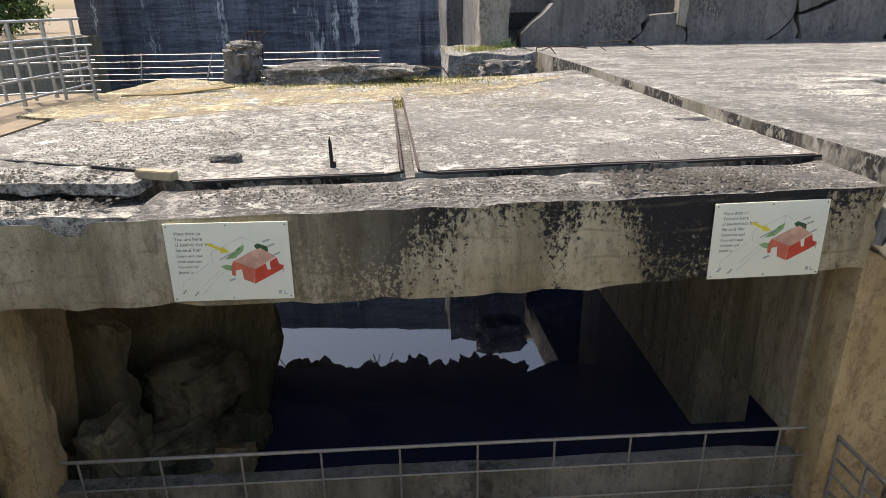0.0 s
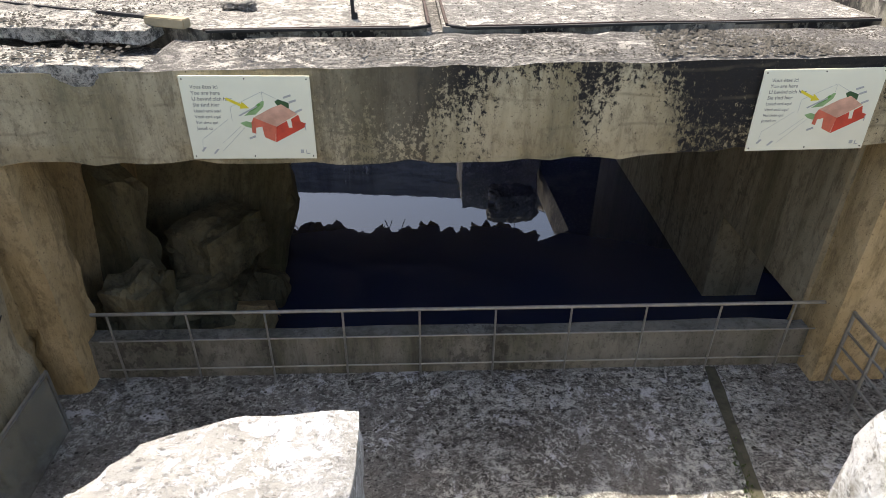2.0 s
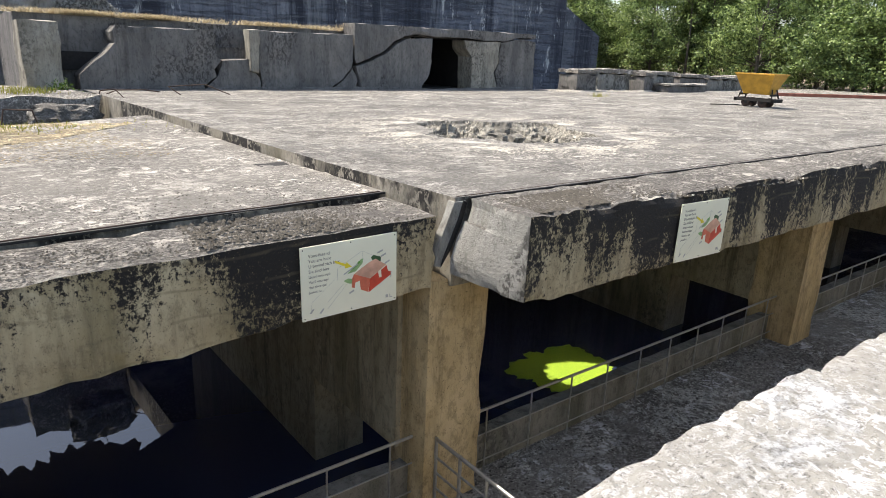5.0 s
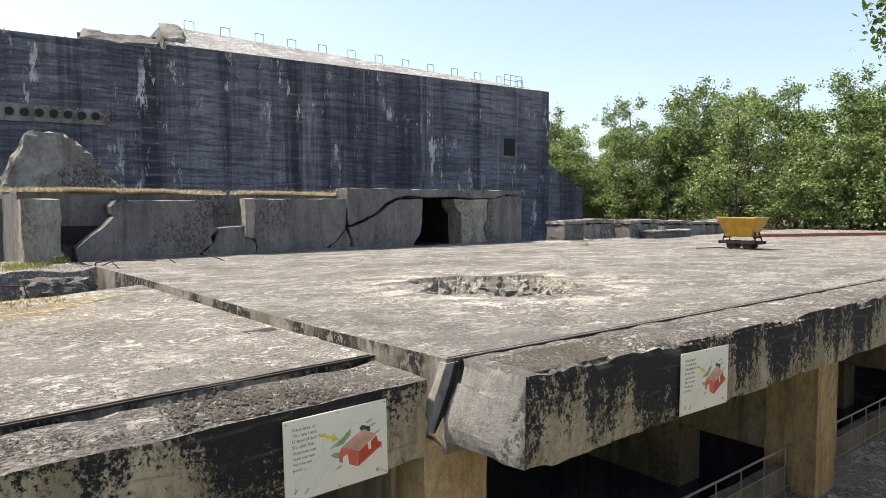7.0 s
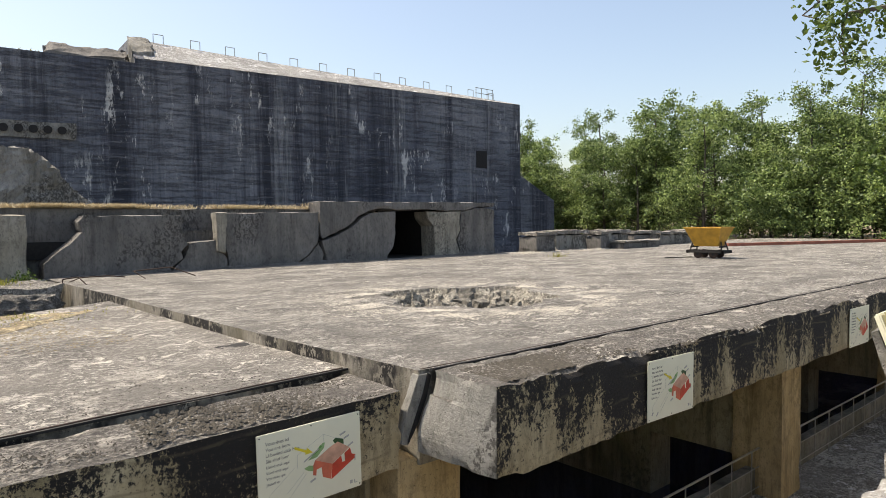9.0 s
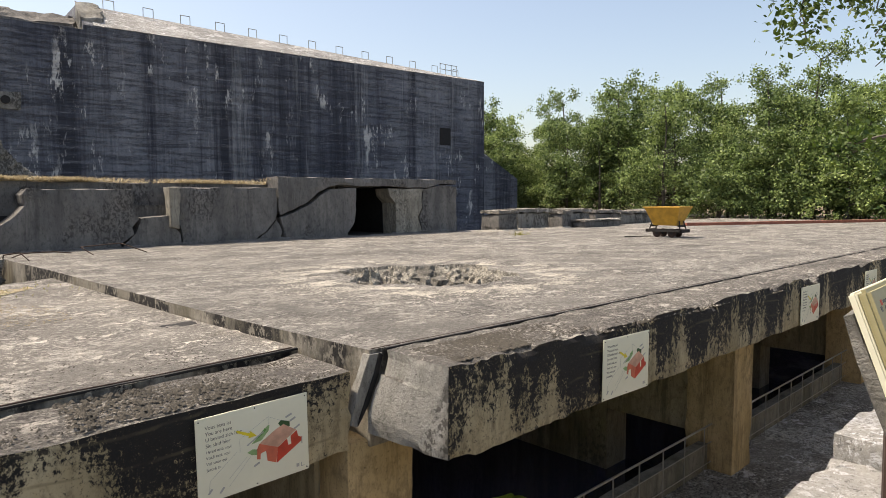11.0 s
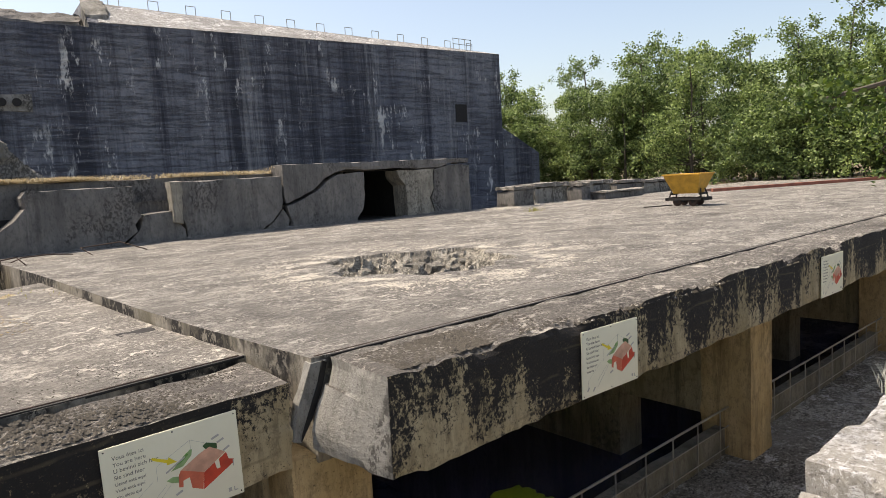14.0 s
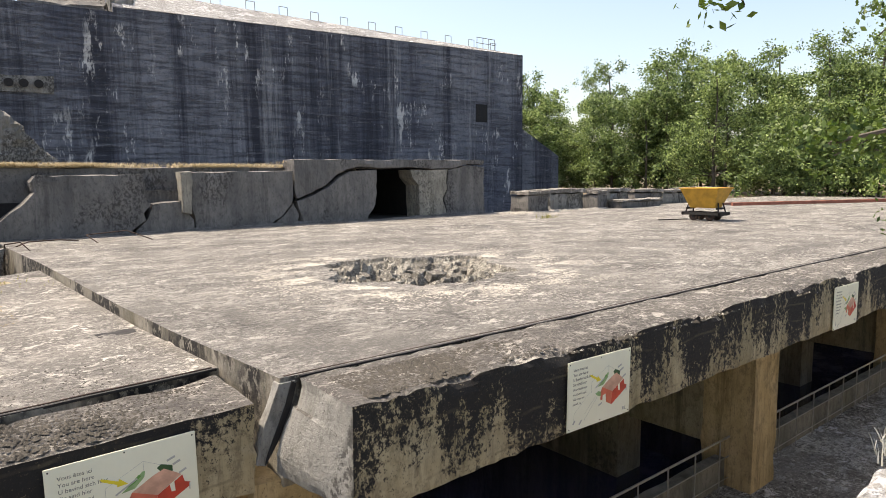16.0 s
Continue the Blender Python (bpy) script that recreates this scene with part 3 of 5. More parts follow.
# ---- slabs: joints, strips and breakage ----
def strip(name, a, b, width, height, material, label, category="steel strip", sag=0.0, kind="structure"):
    """A long thin bar lying between two points."""
    a, b = Vector(a), Vector(b)
    d = (b - a)
    n = max(2, int(d.length / 0.35))
    side = Vector((-d.y, d.x, 0)).normalized() * width / 2
    bm = bmesh.new()
    rings = []
    for i in range(n + 1):
        p = a + d * i / n
        w = Vector((0, 0, noise.noise(p * 1.3) * sag))
        j = side * (1 + 0.3 * noise.noise(p * 3))
        rings.append([bm.verts.new(q) for q in (p - j + w, p + j + w, p + j + w + Vector((0, 0, height)), p - j + w + Vector((0, 0, height)))])
    for r, s in zip(rings, rings[1:]):
        for k in range(4):
            bm.faces.new((r[k], r[(k + 1) % 4], s[(k + 1) % 4], s[k]))
    bm.faces.new(rings[0][::-1])
    bm.faces.new(rings[-1])
    return tagged(finish(name, bm, material), label, category, "", kind)


RUSTY = "thin rusted steel edge strip set in the slab joint"
strip("joint_strip_1", (0.06, 0.955, -0.01), (40, 0.81, -0.01), 0.03, 0.016, M_DARK, RUSTY, sag=0.003)
strip("joint_strip_2", (-0.05, 1.03, -0.01), (40, 0.90, -0.01), 0.018, 0.014, M_RUST, RUSTY, sag=0.003)
strip("joint_strip_3", (-6.34, 1.70, LZ - 0.01), (-4.62, 1.78, LZ - 0.01), 0.03, 0.022, M_DARK, RUSTY, sag=0.01)
strip("joint_strip_4", (-4.62, 1.78, LZ - 0.01), (-4.44, 1.88, LZ - 0.01), 0.03, 0.022, M_DARK, RUSTY)
strip("joint_strip_5", (-4.29, 1.88, LZ - 0.01), (-4.12, 1.79, LZ - 0.01), 0.03, 0.022, M_DARK, RUSTY)
strip("joint_strip_6", (-4.12, 1.79, LZ - 0.01), (-0.24, 2.08, LZ - 0.01), 0.03, 0.022, M_DARK, RUSTY, sag=0.008)
strip("joint_strip_7", (-4.45, 1.87, LZ - 0.01), (-4.6, 6.9, LZ - 0.01), 0.022, 0.035, M_RUST, RUSTY, sag=0.006)
strip("joint_strip_8", (-4.29, 1.87, LZ - 0.01), (-4.44, 6.9, LZ - 0.01), 0.022, 0.035, M_RUST, RUSTY, sag=0.006)
strip("joint_strip_9", (-6.38, 1.75, LZ - 0.01), (-4.62, 1.84, LZ - 0.01), 0.02, 0.02, M_RUST, RUSTY, sag=0.008)
strip("joint_strip_10", (-4.12, 1.86, LZ - 0.01), (-0.26, 2.15, LZ - 0.01), 0.02, 0.02, M_RUST, RUSTY, sag=0.008)

structure("broken_bed", roughen(prism([(-9.65, 1.22), (-6.78, 1.32), (-6.68, 1.62), (-6.45, 1.66), (-6.74, 1.87), (-8.6, 2.64), (-9.52, 3.06)], -1.0, LZ - 0.2, "z"), 0.12, 0.05, 2.5, 4, 0.05), M_MOSSY, "crumbled concrete bed under the lifted crust", "rubble")
shard = thing("crater_shard", (HX + 0.7, HY + 0.5, -0.3), "angular broken concrete shard in the crater", "concrete shard", "shards in the crater")
bm = bmesh.new()
bmesh.ops.create_cube(bm, size=1)
for v in bm.verts:
    v.co = Vector((v.co.x * 0.36, v.co.y * 0.28, v.co.z * 0.16)) + Vector((noise.noise(v.co * 3), noise.noise(v.co * 3 + Vector((4, 1, 0))), noise.noise(v.co * 3 + Vector((0, 5, 2))))) * 0.09
bmesh.ops.subdivide_edges(bm, edges=bm.edges[:], cuts=2, use_grid_fill=True)
for v in bm.verts:
    v.co += v.co.normalized() * 0.03 * noise.fractal(v.co * 12, 0.8, 2, 3)
part("shard", bm, M_CRATER, shard)
sr = random.Random(31)
for k in range(20):
    a = k / 20 * 6.28 + sr.uniform(-0.1, 0.1)
    rr = HR * sr.uniform(0.52, 0.88)
    if math.cos(a + 2.28) > -0.2:
        continue
    copy_thing(shard, pose(HX + rr * math.cos(a), HY + rr * math.sin(a), -0.5 * min(1, 1.5 - 1.5 * rr / HR) ** 0.8 - 0.02, sr.uniform(-25, 25), sr.uniform(-25, 25), sr.uniform(0, 360)) @ Matrix.Scale(sr.uniform(0.45, 1.1), 4))

# the torn west corner of the left slab: lifted crust plates
def crust(points, z, thick, seed, tilt=(0, 0)):
    bm = prism(points, z - thick, z, "z")
    roughen(bm, 0.14, 0.03, 2.6, seed, 0.05)
    c = Vector((points[0][0], points[0][1], z))
    bmesh.ops.rotate(bm, cent=c, matrix=Euler((radians(tilt[0]), radians(tilt[1]), 0)).to_matrix(), verts=bm.verts[:])
    return bm


structure("broken_crust_1", crust([(-8.77, 1.79), (-6.83, 1.66), (-6.76, 1.92), (-8.69, 2.65)], LZ + 0.03, 0.12, 2, (3, 0)), M_SLAB_W, "lifted mossy concrete crust over a dark crack", "concrete crust")
structure("broken_crust_2", crust([(-8.78, 1.02), (-6.68, 1.02), (-6.63, 1.4), (-7.41, 1.55), (-8.78, 1.62)], LZ - 0.06, 0.16, 6, (-2, 1)), M_SLAB_W, "sunken broken concrete edge with crumbled stones", "concrete crust")
strip("timber_batten", (-8.69, 2.65, LZ + 0.05), (-6.67, 1.89, LZ + 0.03), 0.03, 0.03, M_DARK, "long weathered batten along the broken slab joint", "batten", 0.02, "")
plank = thing("wooden_block", (-6.68, 1.79, LZ + 0.02), "short pale wooden block wedged in the slab joint", "wood block", turn=-20)
part("block", box((-0.2, -0.05, 0), (0.2, 0.05, 0.08), 0.008), plain("pale_wood", (0.33, 0.27, 0.17), 0.85, 0, 0.3, 5), plank)


def boulder(name, at, size, seed, material, label, category="rock", turn=0.0, sub=3, rough=0.25):
    s = thing(name, at, label, category, turn=turn)
    bm = bmesh.new()
    bmesh.ops.create_cube(bm, size=1.0)
    bmesh.ops.subdivide_edges(bm, edges=bm.edges[:], cuts=sub * 3, use_grid_fill=True)
    for v in bm.verts:
        p = v.co.copy()
        r = p.normalized() * 0.62
        q = p.lerp(r, 0.35)
        n = noise.fractal(p * 2.2 + Vector((seed, -seed, seed * 2)), 0.8, 2.0, 5)
        q += p.normalized() * (n * rough)
        v.co = Vector((q.x * size[0], q.y * size[1], (q.z + 0.42) * size[2]))
    bmesh.ops.recalc_face_normals(bm, faces=bm.faces[:])
    part("stone", bm, material, s)
    return s


boulder("loose_stone", (-6.29, 2.54, LZ - 0.01), (0.2, 0.12, 0.07), 1, M_MOSSY, "small grey stone lying on the slab", "stone")
boulder("loose_stone", (-6.15, 2.49, LZ - 0.01), (0.13, 0.12, 0.09), 2, M_SLAB_L, "small rounded stone lying on the slab", "stone")
rodthing = thing("iron_spike", (-5.13, 2.13, LZ), "short dark iron spike standing in the slab", "iron spike")
part("spike", prism([(-0.015, 0), (0.018, 0), (0.012, 0.22), (-0.006, 0.31), (-0.02, 0.26)], -0.012, 0.012), M_DARK, rodthing)
part("hook", box((0.012, -0.01, 0), (0.04, 0.01, 0.06), 0.004), M_DARK, rodthing)

# Two thin dark plates, slightly proud of the slab, mark the pockets.
for i, (x, y, a) in enumerate(((-0.3, 3.42, 0), (-0.5, 4.3, 0))):
    structure("slab_notch_%d" % (i + 1), roughen(box((x - 0.32, y - 0.11, LZ - 0.01), (x + 0.1, y + 0.11, LZ + 0.006)), 0.09, 0.01, 4, i, 0.02), M_DARK if i else M_MOSSY, "thin dark plate marking a small broken pocket in the slab", "slab pocket")

rng = random.Random(4)


def scatter(name, count, area, size, material, label, category, z=LZ, flat=0.5):
    """Loose crumbs as one heap of small faceted stones."""
    verts, faces = [], []
    for _ in range(count):
        x, y = area(rng)
        s = size * rng.uniform(0.4, 1.3)
        a = rng.uniform(0, 6.28)
        base = len(verts)
        for k in range(5):
            b = a + k * 1.2566
            verts.append((x + math.cos(b) * s * rng.uniform(0.7, 1.1), y + math.sin(b) * s * rng.uniform(0.7, 1.1), z - 0.003))
        verts.append((x + rng.uniform(-0.3, 0.3) * s, y + rng.uniform(-0.3, 0.3) * s, z + s * flat))
        faces += [(base + k, base + (k + 1) % 5, base + 5) for k in range(5)]
    me = bpy.data.meshes.new(name)
    me.from_pydata(verts, [], faces)
    me.materials.append(material)
    return tagged(new(name, me), label, category, "", "stuff")


def rect(x0, x1, y0, y1):
    return lambda r: (r.uniform(x0, x1), r.uniform(y0, y1))


def blob(cx, cy, sx, sy):
    return lambda r: (r.gauss(cx, sx), min(max(r.gauss(cy, sy), cy - 2.2 * sy), cy + 2.2 * sy))


def round_crater(r):
    while True:
        a, d = r.uniform(0, 6.283), HR * (1.2 + abs(r.gauss(0, 0.42)))
        x, y = HX + d * math.cos(a), HY + d * math.sin(a)
        if noise.fractal(Vector((x * 1.1, y * 1.9, 3)), 0.8, 2, 5) > -0.05 + 0.12 * math.sin(a + 0.7):
            return x, y


M_CRUMB = plain("dark_moss_crumbs", (0.085, 0.075, 0.06), 0.95, 0, 0.6, 20)
M_CHIP = plain("pale_chips", (0.46, 0.43, 0.37), 0.95, 0, 0.4, 20)
scatter("moss_crumbs", 1600, rect(-2.6, -0.45, 1.05, 1.85), 0.02, M_CRUMB, "black moss crumbs covering the beam top", "moss", LZ - 0.03)
for x0, n in ((2.4, 260), (4.2, 420), (6.2, 320), (8.0, 240)):
    scatter("moss_crumbs", n, rect(x0, x0 + 1.9, 0.01, 0.26), 0.024, M_CRUMB, "moss and dry litter on the beam edge", "moss", -0.02 * x0 - 0.005, 0.9)
    scatter("stone_chips", n // 2, rect(x0, x0 + 1.9, 0.01, 0.4), 0.016, M_CHIP, "pale crumbs on the beam edge", "stone chips", -0.02 * x0 + 0.002, 0.8)
scatter("moss_crumbs", 500, rect(-8.9, -7.1, 1.75, 2.4), 0.022, M_CRUMB, "dark moss crumbs on the lifted crust", "moss", LZ + 0.04)
scatter("moss_crumbs", 350, rect(-8.9, -6.9, 1.05, 1.5), 0.022, M_CRUMB, "dark moss crumbs on the broken edge", "moss", LZ - 0.06)
scatter("moss_crumbs", 2600, rect(-8.6, -6.3, 2.4, 5.2), 0.018, M_CRUMB, "dark moss crumbs on the broken slab", "moss", LZ, 0.35)
scatter("dry_litter", 2200, rect(-8.6, -1.4, 5.6, 7.4), 0.02, M_STRAW, "straw-coloured litter thinning out over the slab", "litter", LZ, 0.25)
scatter("moss_crumbs", 500, rect(-6.6, -4.8, 2.4, 6.5), 0.016, M_CRUMB, "scattered dark moss crumbs on the slab", "moss")
scatter("moss_crumbs", 350, rect(-4.2, -0.8, 2.1, 3.1), 0.015, M_CRUMB, "scattered dark moss crumbs near the joint", "moss")
scatter("moss_crumbs", 2600, (lambda r: (0.2 + abs(r.gauss(0, 0.9)), r.uniform(0.1, 0.75))), 0.02, M_CRUMB, "dark moss crumbs on the beam corner", "moss", 0, 0.35)
scatter("moss_crumbs", 900, rect(-6.3, -2.4, 1.1, 1.65), 0.013, M_CRUMB, "sparse dark moss crumbs on the beam top", "moss", LZ - 0.05, 0.6)
scatter("stone_chips", 9000, round_crater, 0.03, M_CHIP, "pale chips strewn round the crater", "stone chips", 0.0, 0.16)
scatter("stone_chips", 700, rect(-8.8, -5, 2, 7), 0.02, M_CHIP, "pale concrete chips on the slab", "stone chips")
scatter("gravel", 2600, rect(-9.4, -1.8, 6.9, 9.6), 0.03, plain("straw_gravel", (0.33, 0.28, 0.19), 0.95, 0, 0.5, 8), "straw-coloured gravel and dry litter at the slab's end", "gravel", LZ)
structure("gravel_bed", roughen(prism([(-10.17, 5.96), (-8.38, 5.1), (-6.52, 6.22), (-4.54, 6.74), (-2.75, 7.68), (-1.08, 9.66), (-1.16, 10.09), (-4.39, 9.83), (-5.83, 9.66), (-8.04, 10.01), (-9.63, 11.04)], -0.3, LZ + 0.004, "z"), 0.22, 0.022, 2.2, 3), slab_top("litter_ground", (0.31, 0.25, 0.155), (0.20, 0.16, 0.10), 0.6, 0.6, 1.2), "bed of dry gravel and dead grass", "gravel")


def grass(name, count, area, height, material, label, z=0.0, lean=0.6, width=0.008):
    verts, faces = [], []
    for _ in range(count):
        x, y = area(rng)
        h = height * rng.uniform(0.4, 1.2)
        a, l = rng.uniform(0, 6.28), rng.uniform(0.1, lean) * h
        b = len(verts)
        w = width * rng.uniform(0.6, 1.4)
        ca, sa = math.cos(a), math.sin(a)
        verts += [(x - sa * w, y + ca * w, z), (x + sa * w, y - ca * w, z), (x + ca * l * 0.5 + sa * w * 0.7, y + sa * l * 0.5 - ca * w * 0.7, z + h * 0.6),
                  (x + ca * l * 0.5 - sa * w * 0.7, y + sa * l * 0.5 + ca * w * 0.7, z + h * 0.6), (x + ca * l, y + sa * l, z + h)]
        faces += [(b, b + 1, b + 2, b + 3), (b + 3, b + 2, b + 4)]
    me = bpy.data.meshes.new(name)
    me.from_pydata(verts, [], faces)
    me.materials.append(material)
    return tagged(new(name, me), label, "grass", "", "stuff")


M_GRASS = leaf_mat("moss_green", (0.16, 0.17, 0.03), (0.30, 0.28, 0.05))
M_DRY = leaf_mat("dead_grass", (0.28, 0.225, 0.135), (0.52, 0.44, 0.29))
grass("yellow_moss_grass", 2600, blob(-5.1, 9.4, 1.5, 0.45), 0.06, M_GRASS, "low yellow-green moss and grass on the gravel", LZ)
TUFTS = [(rng.uniform(-2.0, 8.4), rng.uniform(0.12, 0.5)) for _ in range(34)]


def tufted(r):
    cx, sx = r.choice(TUFTS)
    return r.gauss(cx, sx), RY + 0.86 + abs(r.gauss(0, 0.4))


grass("dead_grass", 5200, tufted, 0.16, M_DRY, "straw-coloured dead grass along the ruin's ledge", 2.02, 3.5, 0.012)
grass("dead_grass", 800, rect(8.2, 17.2, 17.4, 19.5), 0.10, M_DRY, "thin dead grass on the ruin's ledge", 2.2, 1.6, 0.012)
grass("joint_weeds", 60, rect(-4.58, -4.42, 5.9, 6.9), 0.07, M_GRASS, "small weeds growing in the slab joint", LZ - 0.02)
grass("bank_weeds", 700, blob(-2.3, 15.6, 0.4, 0.5), 0.12, M_GRASS, "yellow-green grass on a concrete block", 0.05)
grass("slab_weeds", 60, blob(16.6, 12.9, 0.25, 0.1), 0.2, M_GRASS, "small weed tufts growing on the slab", 0.0)

structure("joint_filler", prism([(-4.47, 1.86), (-4.33, 1.85), (-4.44, 6.9), (-4.5, 9.9), (-4.62, 9.95), (-4.6, 6.9)], -0.99, LZ - 0.05, "z"), M_MOSSY, "crumbly filler in the slab joint", "joint")
for k in range(16):
    x = -7.7 + 0.38 * k
    boulder("edge_rubble", (x, 10.2 + 0.7 * rng.random(), -1.0 - 0.1 * rng.random()), (rng.uniform(0.5, 1.0), 1.5, rng.uniform(0.5, 0.75)), k, M_RUBBLE, "ragged broken concrete at the slab's torn edge", "rubble", sub=2, rough=0.3)
for k in range(9):
    boulder("fallen_rock", (rng.uniform(-8.5, -6.9), rng.uniform(2.0, 3.6), -4.9 + 1.5 * (k / 9)), (rng.uniform(0.5, 1.1), rng.uniform(0.5, 0.9), rng.uniform(0.4, 0.9)), k + 40, M_RUBBLE, "fallen broken concrete rock heaped in the flooded bay", "rock", turn=rng.uniform(0, 90), sub=4, rough=0.13)
# rocks and broken blocks at the slab's far end
boulder("rock_stack", (-7.69, 9.92, -0.2), (0.62, 0.5, 0.75), 3, M_LOWWALL, "stacked lump of broken concrete with rusty bars")
boulder("rock_stack", (-7.6, 9.92, 0.42), (0.55, 0.42, 0.26), 4, M_MOSSY, "broken concrete lump on top of a rock")
boulder("flat_rock", (-5.75, 9.53, -0.2), (2.7, 0.6, 0.42), 7, M_MOSSY, "long flat concrete rock at the slab's edge")
boulder("broken_block", (-1.75, 13.5, -1.0), (1.3, 0.8, 0.95), 9, M_MOSSY, "broken dark concrete block leaning by the slab", rough=0.2)
# Cream all over: the sunlight on its left face is put into the colour.
structure("corner_block", roughen(box((-2.05, 16.75, -2.2), (-1.1, 18.1, 1.8)), 0.3, 0.04, 1.2, 5, 0.1), M_CREAM, "concrete corner of the ruin, sunlight put into its cream colour", "wall")
structure("rubble_base", roughen(box((-3.2, 14.3, -5), (-0.75, 18.0, 0.05)), 0.4, 0.10, 1.0, 3, 0.15), M_SLAB_L, "rubble base under the ruin's corner", "rubble")


def bar(points, r, name, label, material=M_RUST):
    s = thing(name, points[0], label, "rebar")
    o = Vector(points[0])
    part("bar", rod([Vector(p) - o for p in points], r), material, s)


BENT = "bent rusty reinforcement bar sticking out of the slab"
bar([(-0.4, 15.4, 0.0), (-0.1, 15.5, 0.1), (0.6, 15.6, 0.1), (1.1, 15.9, 0.02)], 0.015, "rebar", BENT)
bar([(1.4, 15.0, 0.0), (1.2, 15.4, 0.2), (2.2, 15.4, 0.26), (2.7, 14.8, 0.02)], 0.015, "rebar", BENT)
bar([(-0.7, 14.9, -0.3), (-0.7, 14.5, 0.15), (-0.4, 14.3, 0.2), (-0.2, 14.1, -0.05)], 0.015, "rebar", BENT)
bar([(-4.12, 9.83, -0.3), (-3.93, 10.01, 0.1), (-3.57, 10.01, 0.06), (-3.31, 9.92, -0.3)], 0.013, "rebar", BENT)
bar([(-3.22, 9.92, -0.3), (-3.12, 10.09, 0.12), (-2.68, 10.09, 0.1), (-2.59, 10.01, -0.3)], 0.013, "rebar", BENT)
for i in range(5):
    x = -8.1 + 0.23 * i
    bar([(x * 0.4 - 4.4, 9.92, 0.3), (x * 0.4 - 4.38, 9.92, 0.75 + 0.1 * (i % 2)), (x * 0.4 - 4.25, 9.92, 0.85)], 0.012, "rebar", "thin rusty bar standing in a broken rock")
for i in range(15):
    x = -7.6 + i * 0.38 + rng.uniform(-0.2, 0.2)
    bar([(x, 9.6, -0.6), (x + rng.uniform(-0.4, 0.4), 10.4 + rng.uniform(-0.2, 0.5), rng.uniform(-0.9, -0.4)), (x + rng.uniform(-0.9, 0.9), 10.9 + rng.uniform(0, 0.6), rng.uniform(-1.5, -0.3))], rng.uniform(0.007, 0.013), "rebar", "torn reinforcement bar hanging from the slab's edge")

# ruined blocks by the east end of the low wall
for i, (x, y, w, d, h) in enumerate(((19.0, 16.9, 1.3, 1.2, 0.95), (21.2, 17.3, 2.4, 1.4, 1.0), (23.2, 16.6, 0.9, 1.0, 0.9), (25.0, 17.2, 2.2, 1.2, 0.95), (27.8, 17.2, 2.4, 1.2, 0.85), (30.8, 17.4, 3.2, 1.4, 0.75), (25.5, 15.9, 3.6, 0.9, 0.4), (34.4, 18.0, 3.4, 1.4, 0.8))):
    s = thing("broken_block", (x * 1.03, y - 0.3, 0), "low broken concrete block on the slab's edge", "concrete block", "ruined blocks", turn=-4 + 3 * (i % 4))
    part("stone", roughen(box((-w / 2, -d / 2, -0.1), (w / 2, d / 2, h * 0.78)), 0.3, 0.05, 1.3, i, 0.12), M_BLOCKEND if i % 2 else M_LOWWALL, s)
    part("cap", roughen(box((-w / 2 - 0.06, -d / 2 - 0.08, h * 0.8), (w / 2 + 0.05, d / 2, h)), 0.3, 0.04, 1.5, i + 9, 0.08), M_SLAB_L, s, "projecting pale cap slab")
scatter("rubble_chips", 260, rect(17.4, 24, 15.6, 16.4), 0.09, M_CHIP, "concrete rubble scattered by the ruined blocks", "rubble", 0.0, 0.8)
strip("red_pipe", (30.0, 12.4, 0.0), (46, 5.2, 0.0), 0.16, 0.16, plain("red_oxide", (0.34, 0.12, 0.08), 0.8, 0, 0.4, 3), "long rusty red rail lying across the slab", "rail", 0.01, "")
strip("red_pipe", (30.0, 13.4, 0.0), (46, 6.6, 0.0), 0.16, 0.12, plain("red_oxide_dull", (0.30, 0.17, 0.13), 0.8, 0, 0.4, 3), "long dull red rail lying across the slab", "rail", 0.01, "")

# Solid near-black block takes the place of the slot's shade.
structure("slot_shade", box((-1.05, 18.1, 0.5), (1.0, 18.22, 1.02)), M_DARK, "dark block for the shade in a slot between ruined wall pieces", "gap")

# leaning rock before the bunker
lean = thing("leaning_rock", (-0.1, 24.5, 1.75), "great leaning slab of broken grey concrete", "rock")
part("rock", roughen(prism([(-1.9, -0.4), (-1.75, 0.9), (-1.35, 1.6), (-1.0, 2.5), (0.15, 2.7), (1.1, 1.7), (2.2, 0.5), (2.2, -0.4)], -0.8, 0.8), 0.14, 0.2, 1.6, 4, 0.3), M_BLOCKEND, lean)
structure("rubble_bank", roughen(box((-2.6, 23.3, -5), (17.6, 29, 1.95)), 1.0, 0.25, 0.4, 3, 0.2), M_LOWWALL, "broken concrete bank between ruin and bunker", "rubble")

# ---- bunker details ----
def bunker_part(name, d0, d1, b0, b1, z0, z1, material, label="", rough=False):
    bm = bunker_block(d0, d1, [(b0, z0), (b0, z1), (b1, z1), (b1, z0)])
    if rough:
        roughen(bm, 0.5, 0.06, 0.8, d0, 0.1)
    return part(name, bm, material, bunker, label)


# The opening's shade is a black block set on the wall.
bunker_part("window", L - 4.35, L - 3.35, -0.03, 0.3, 5.5, 6.75, M_DARK, "square black block for the shade in the window opening")
bunker_part("ledge_box", 18.0, 26.8, -0.12, 0.4, 5.9, 6.75, M_BLOCKEND, "paler concrete band with round holes", True)
# Dark plugs stand for the shade inside the round holes.
for i in range(7):
    d = 22.45 + 0.62 * i
    bm = bmesh.new()
    tube(bm, along(d, -0.22, 6.36), along(d, 0.2, 6.36), 0.2, 12)
    part("hole_shade", bm, M_DARK, bunker)
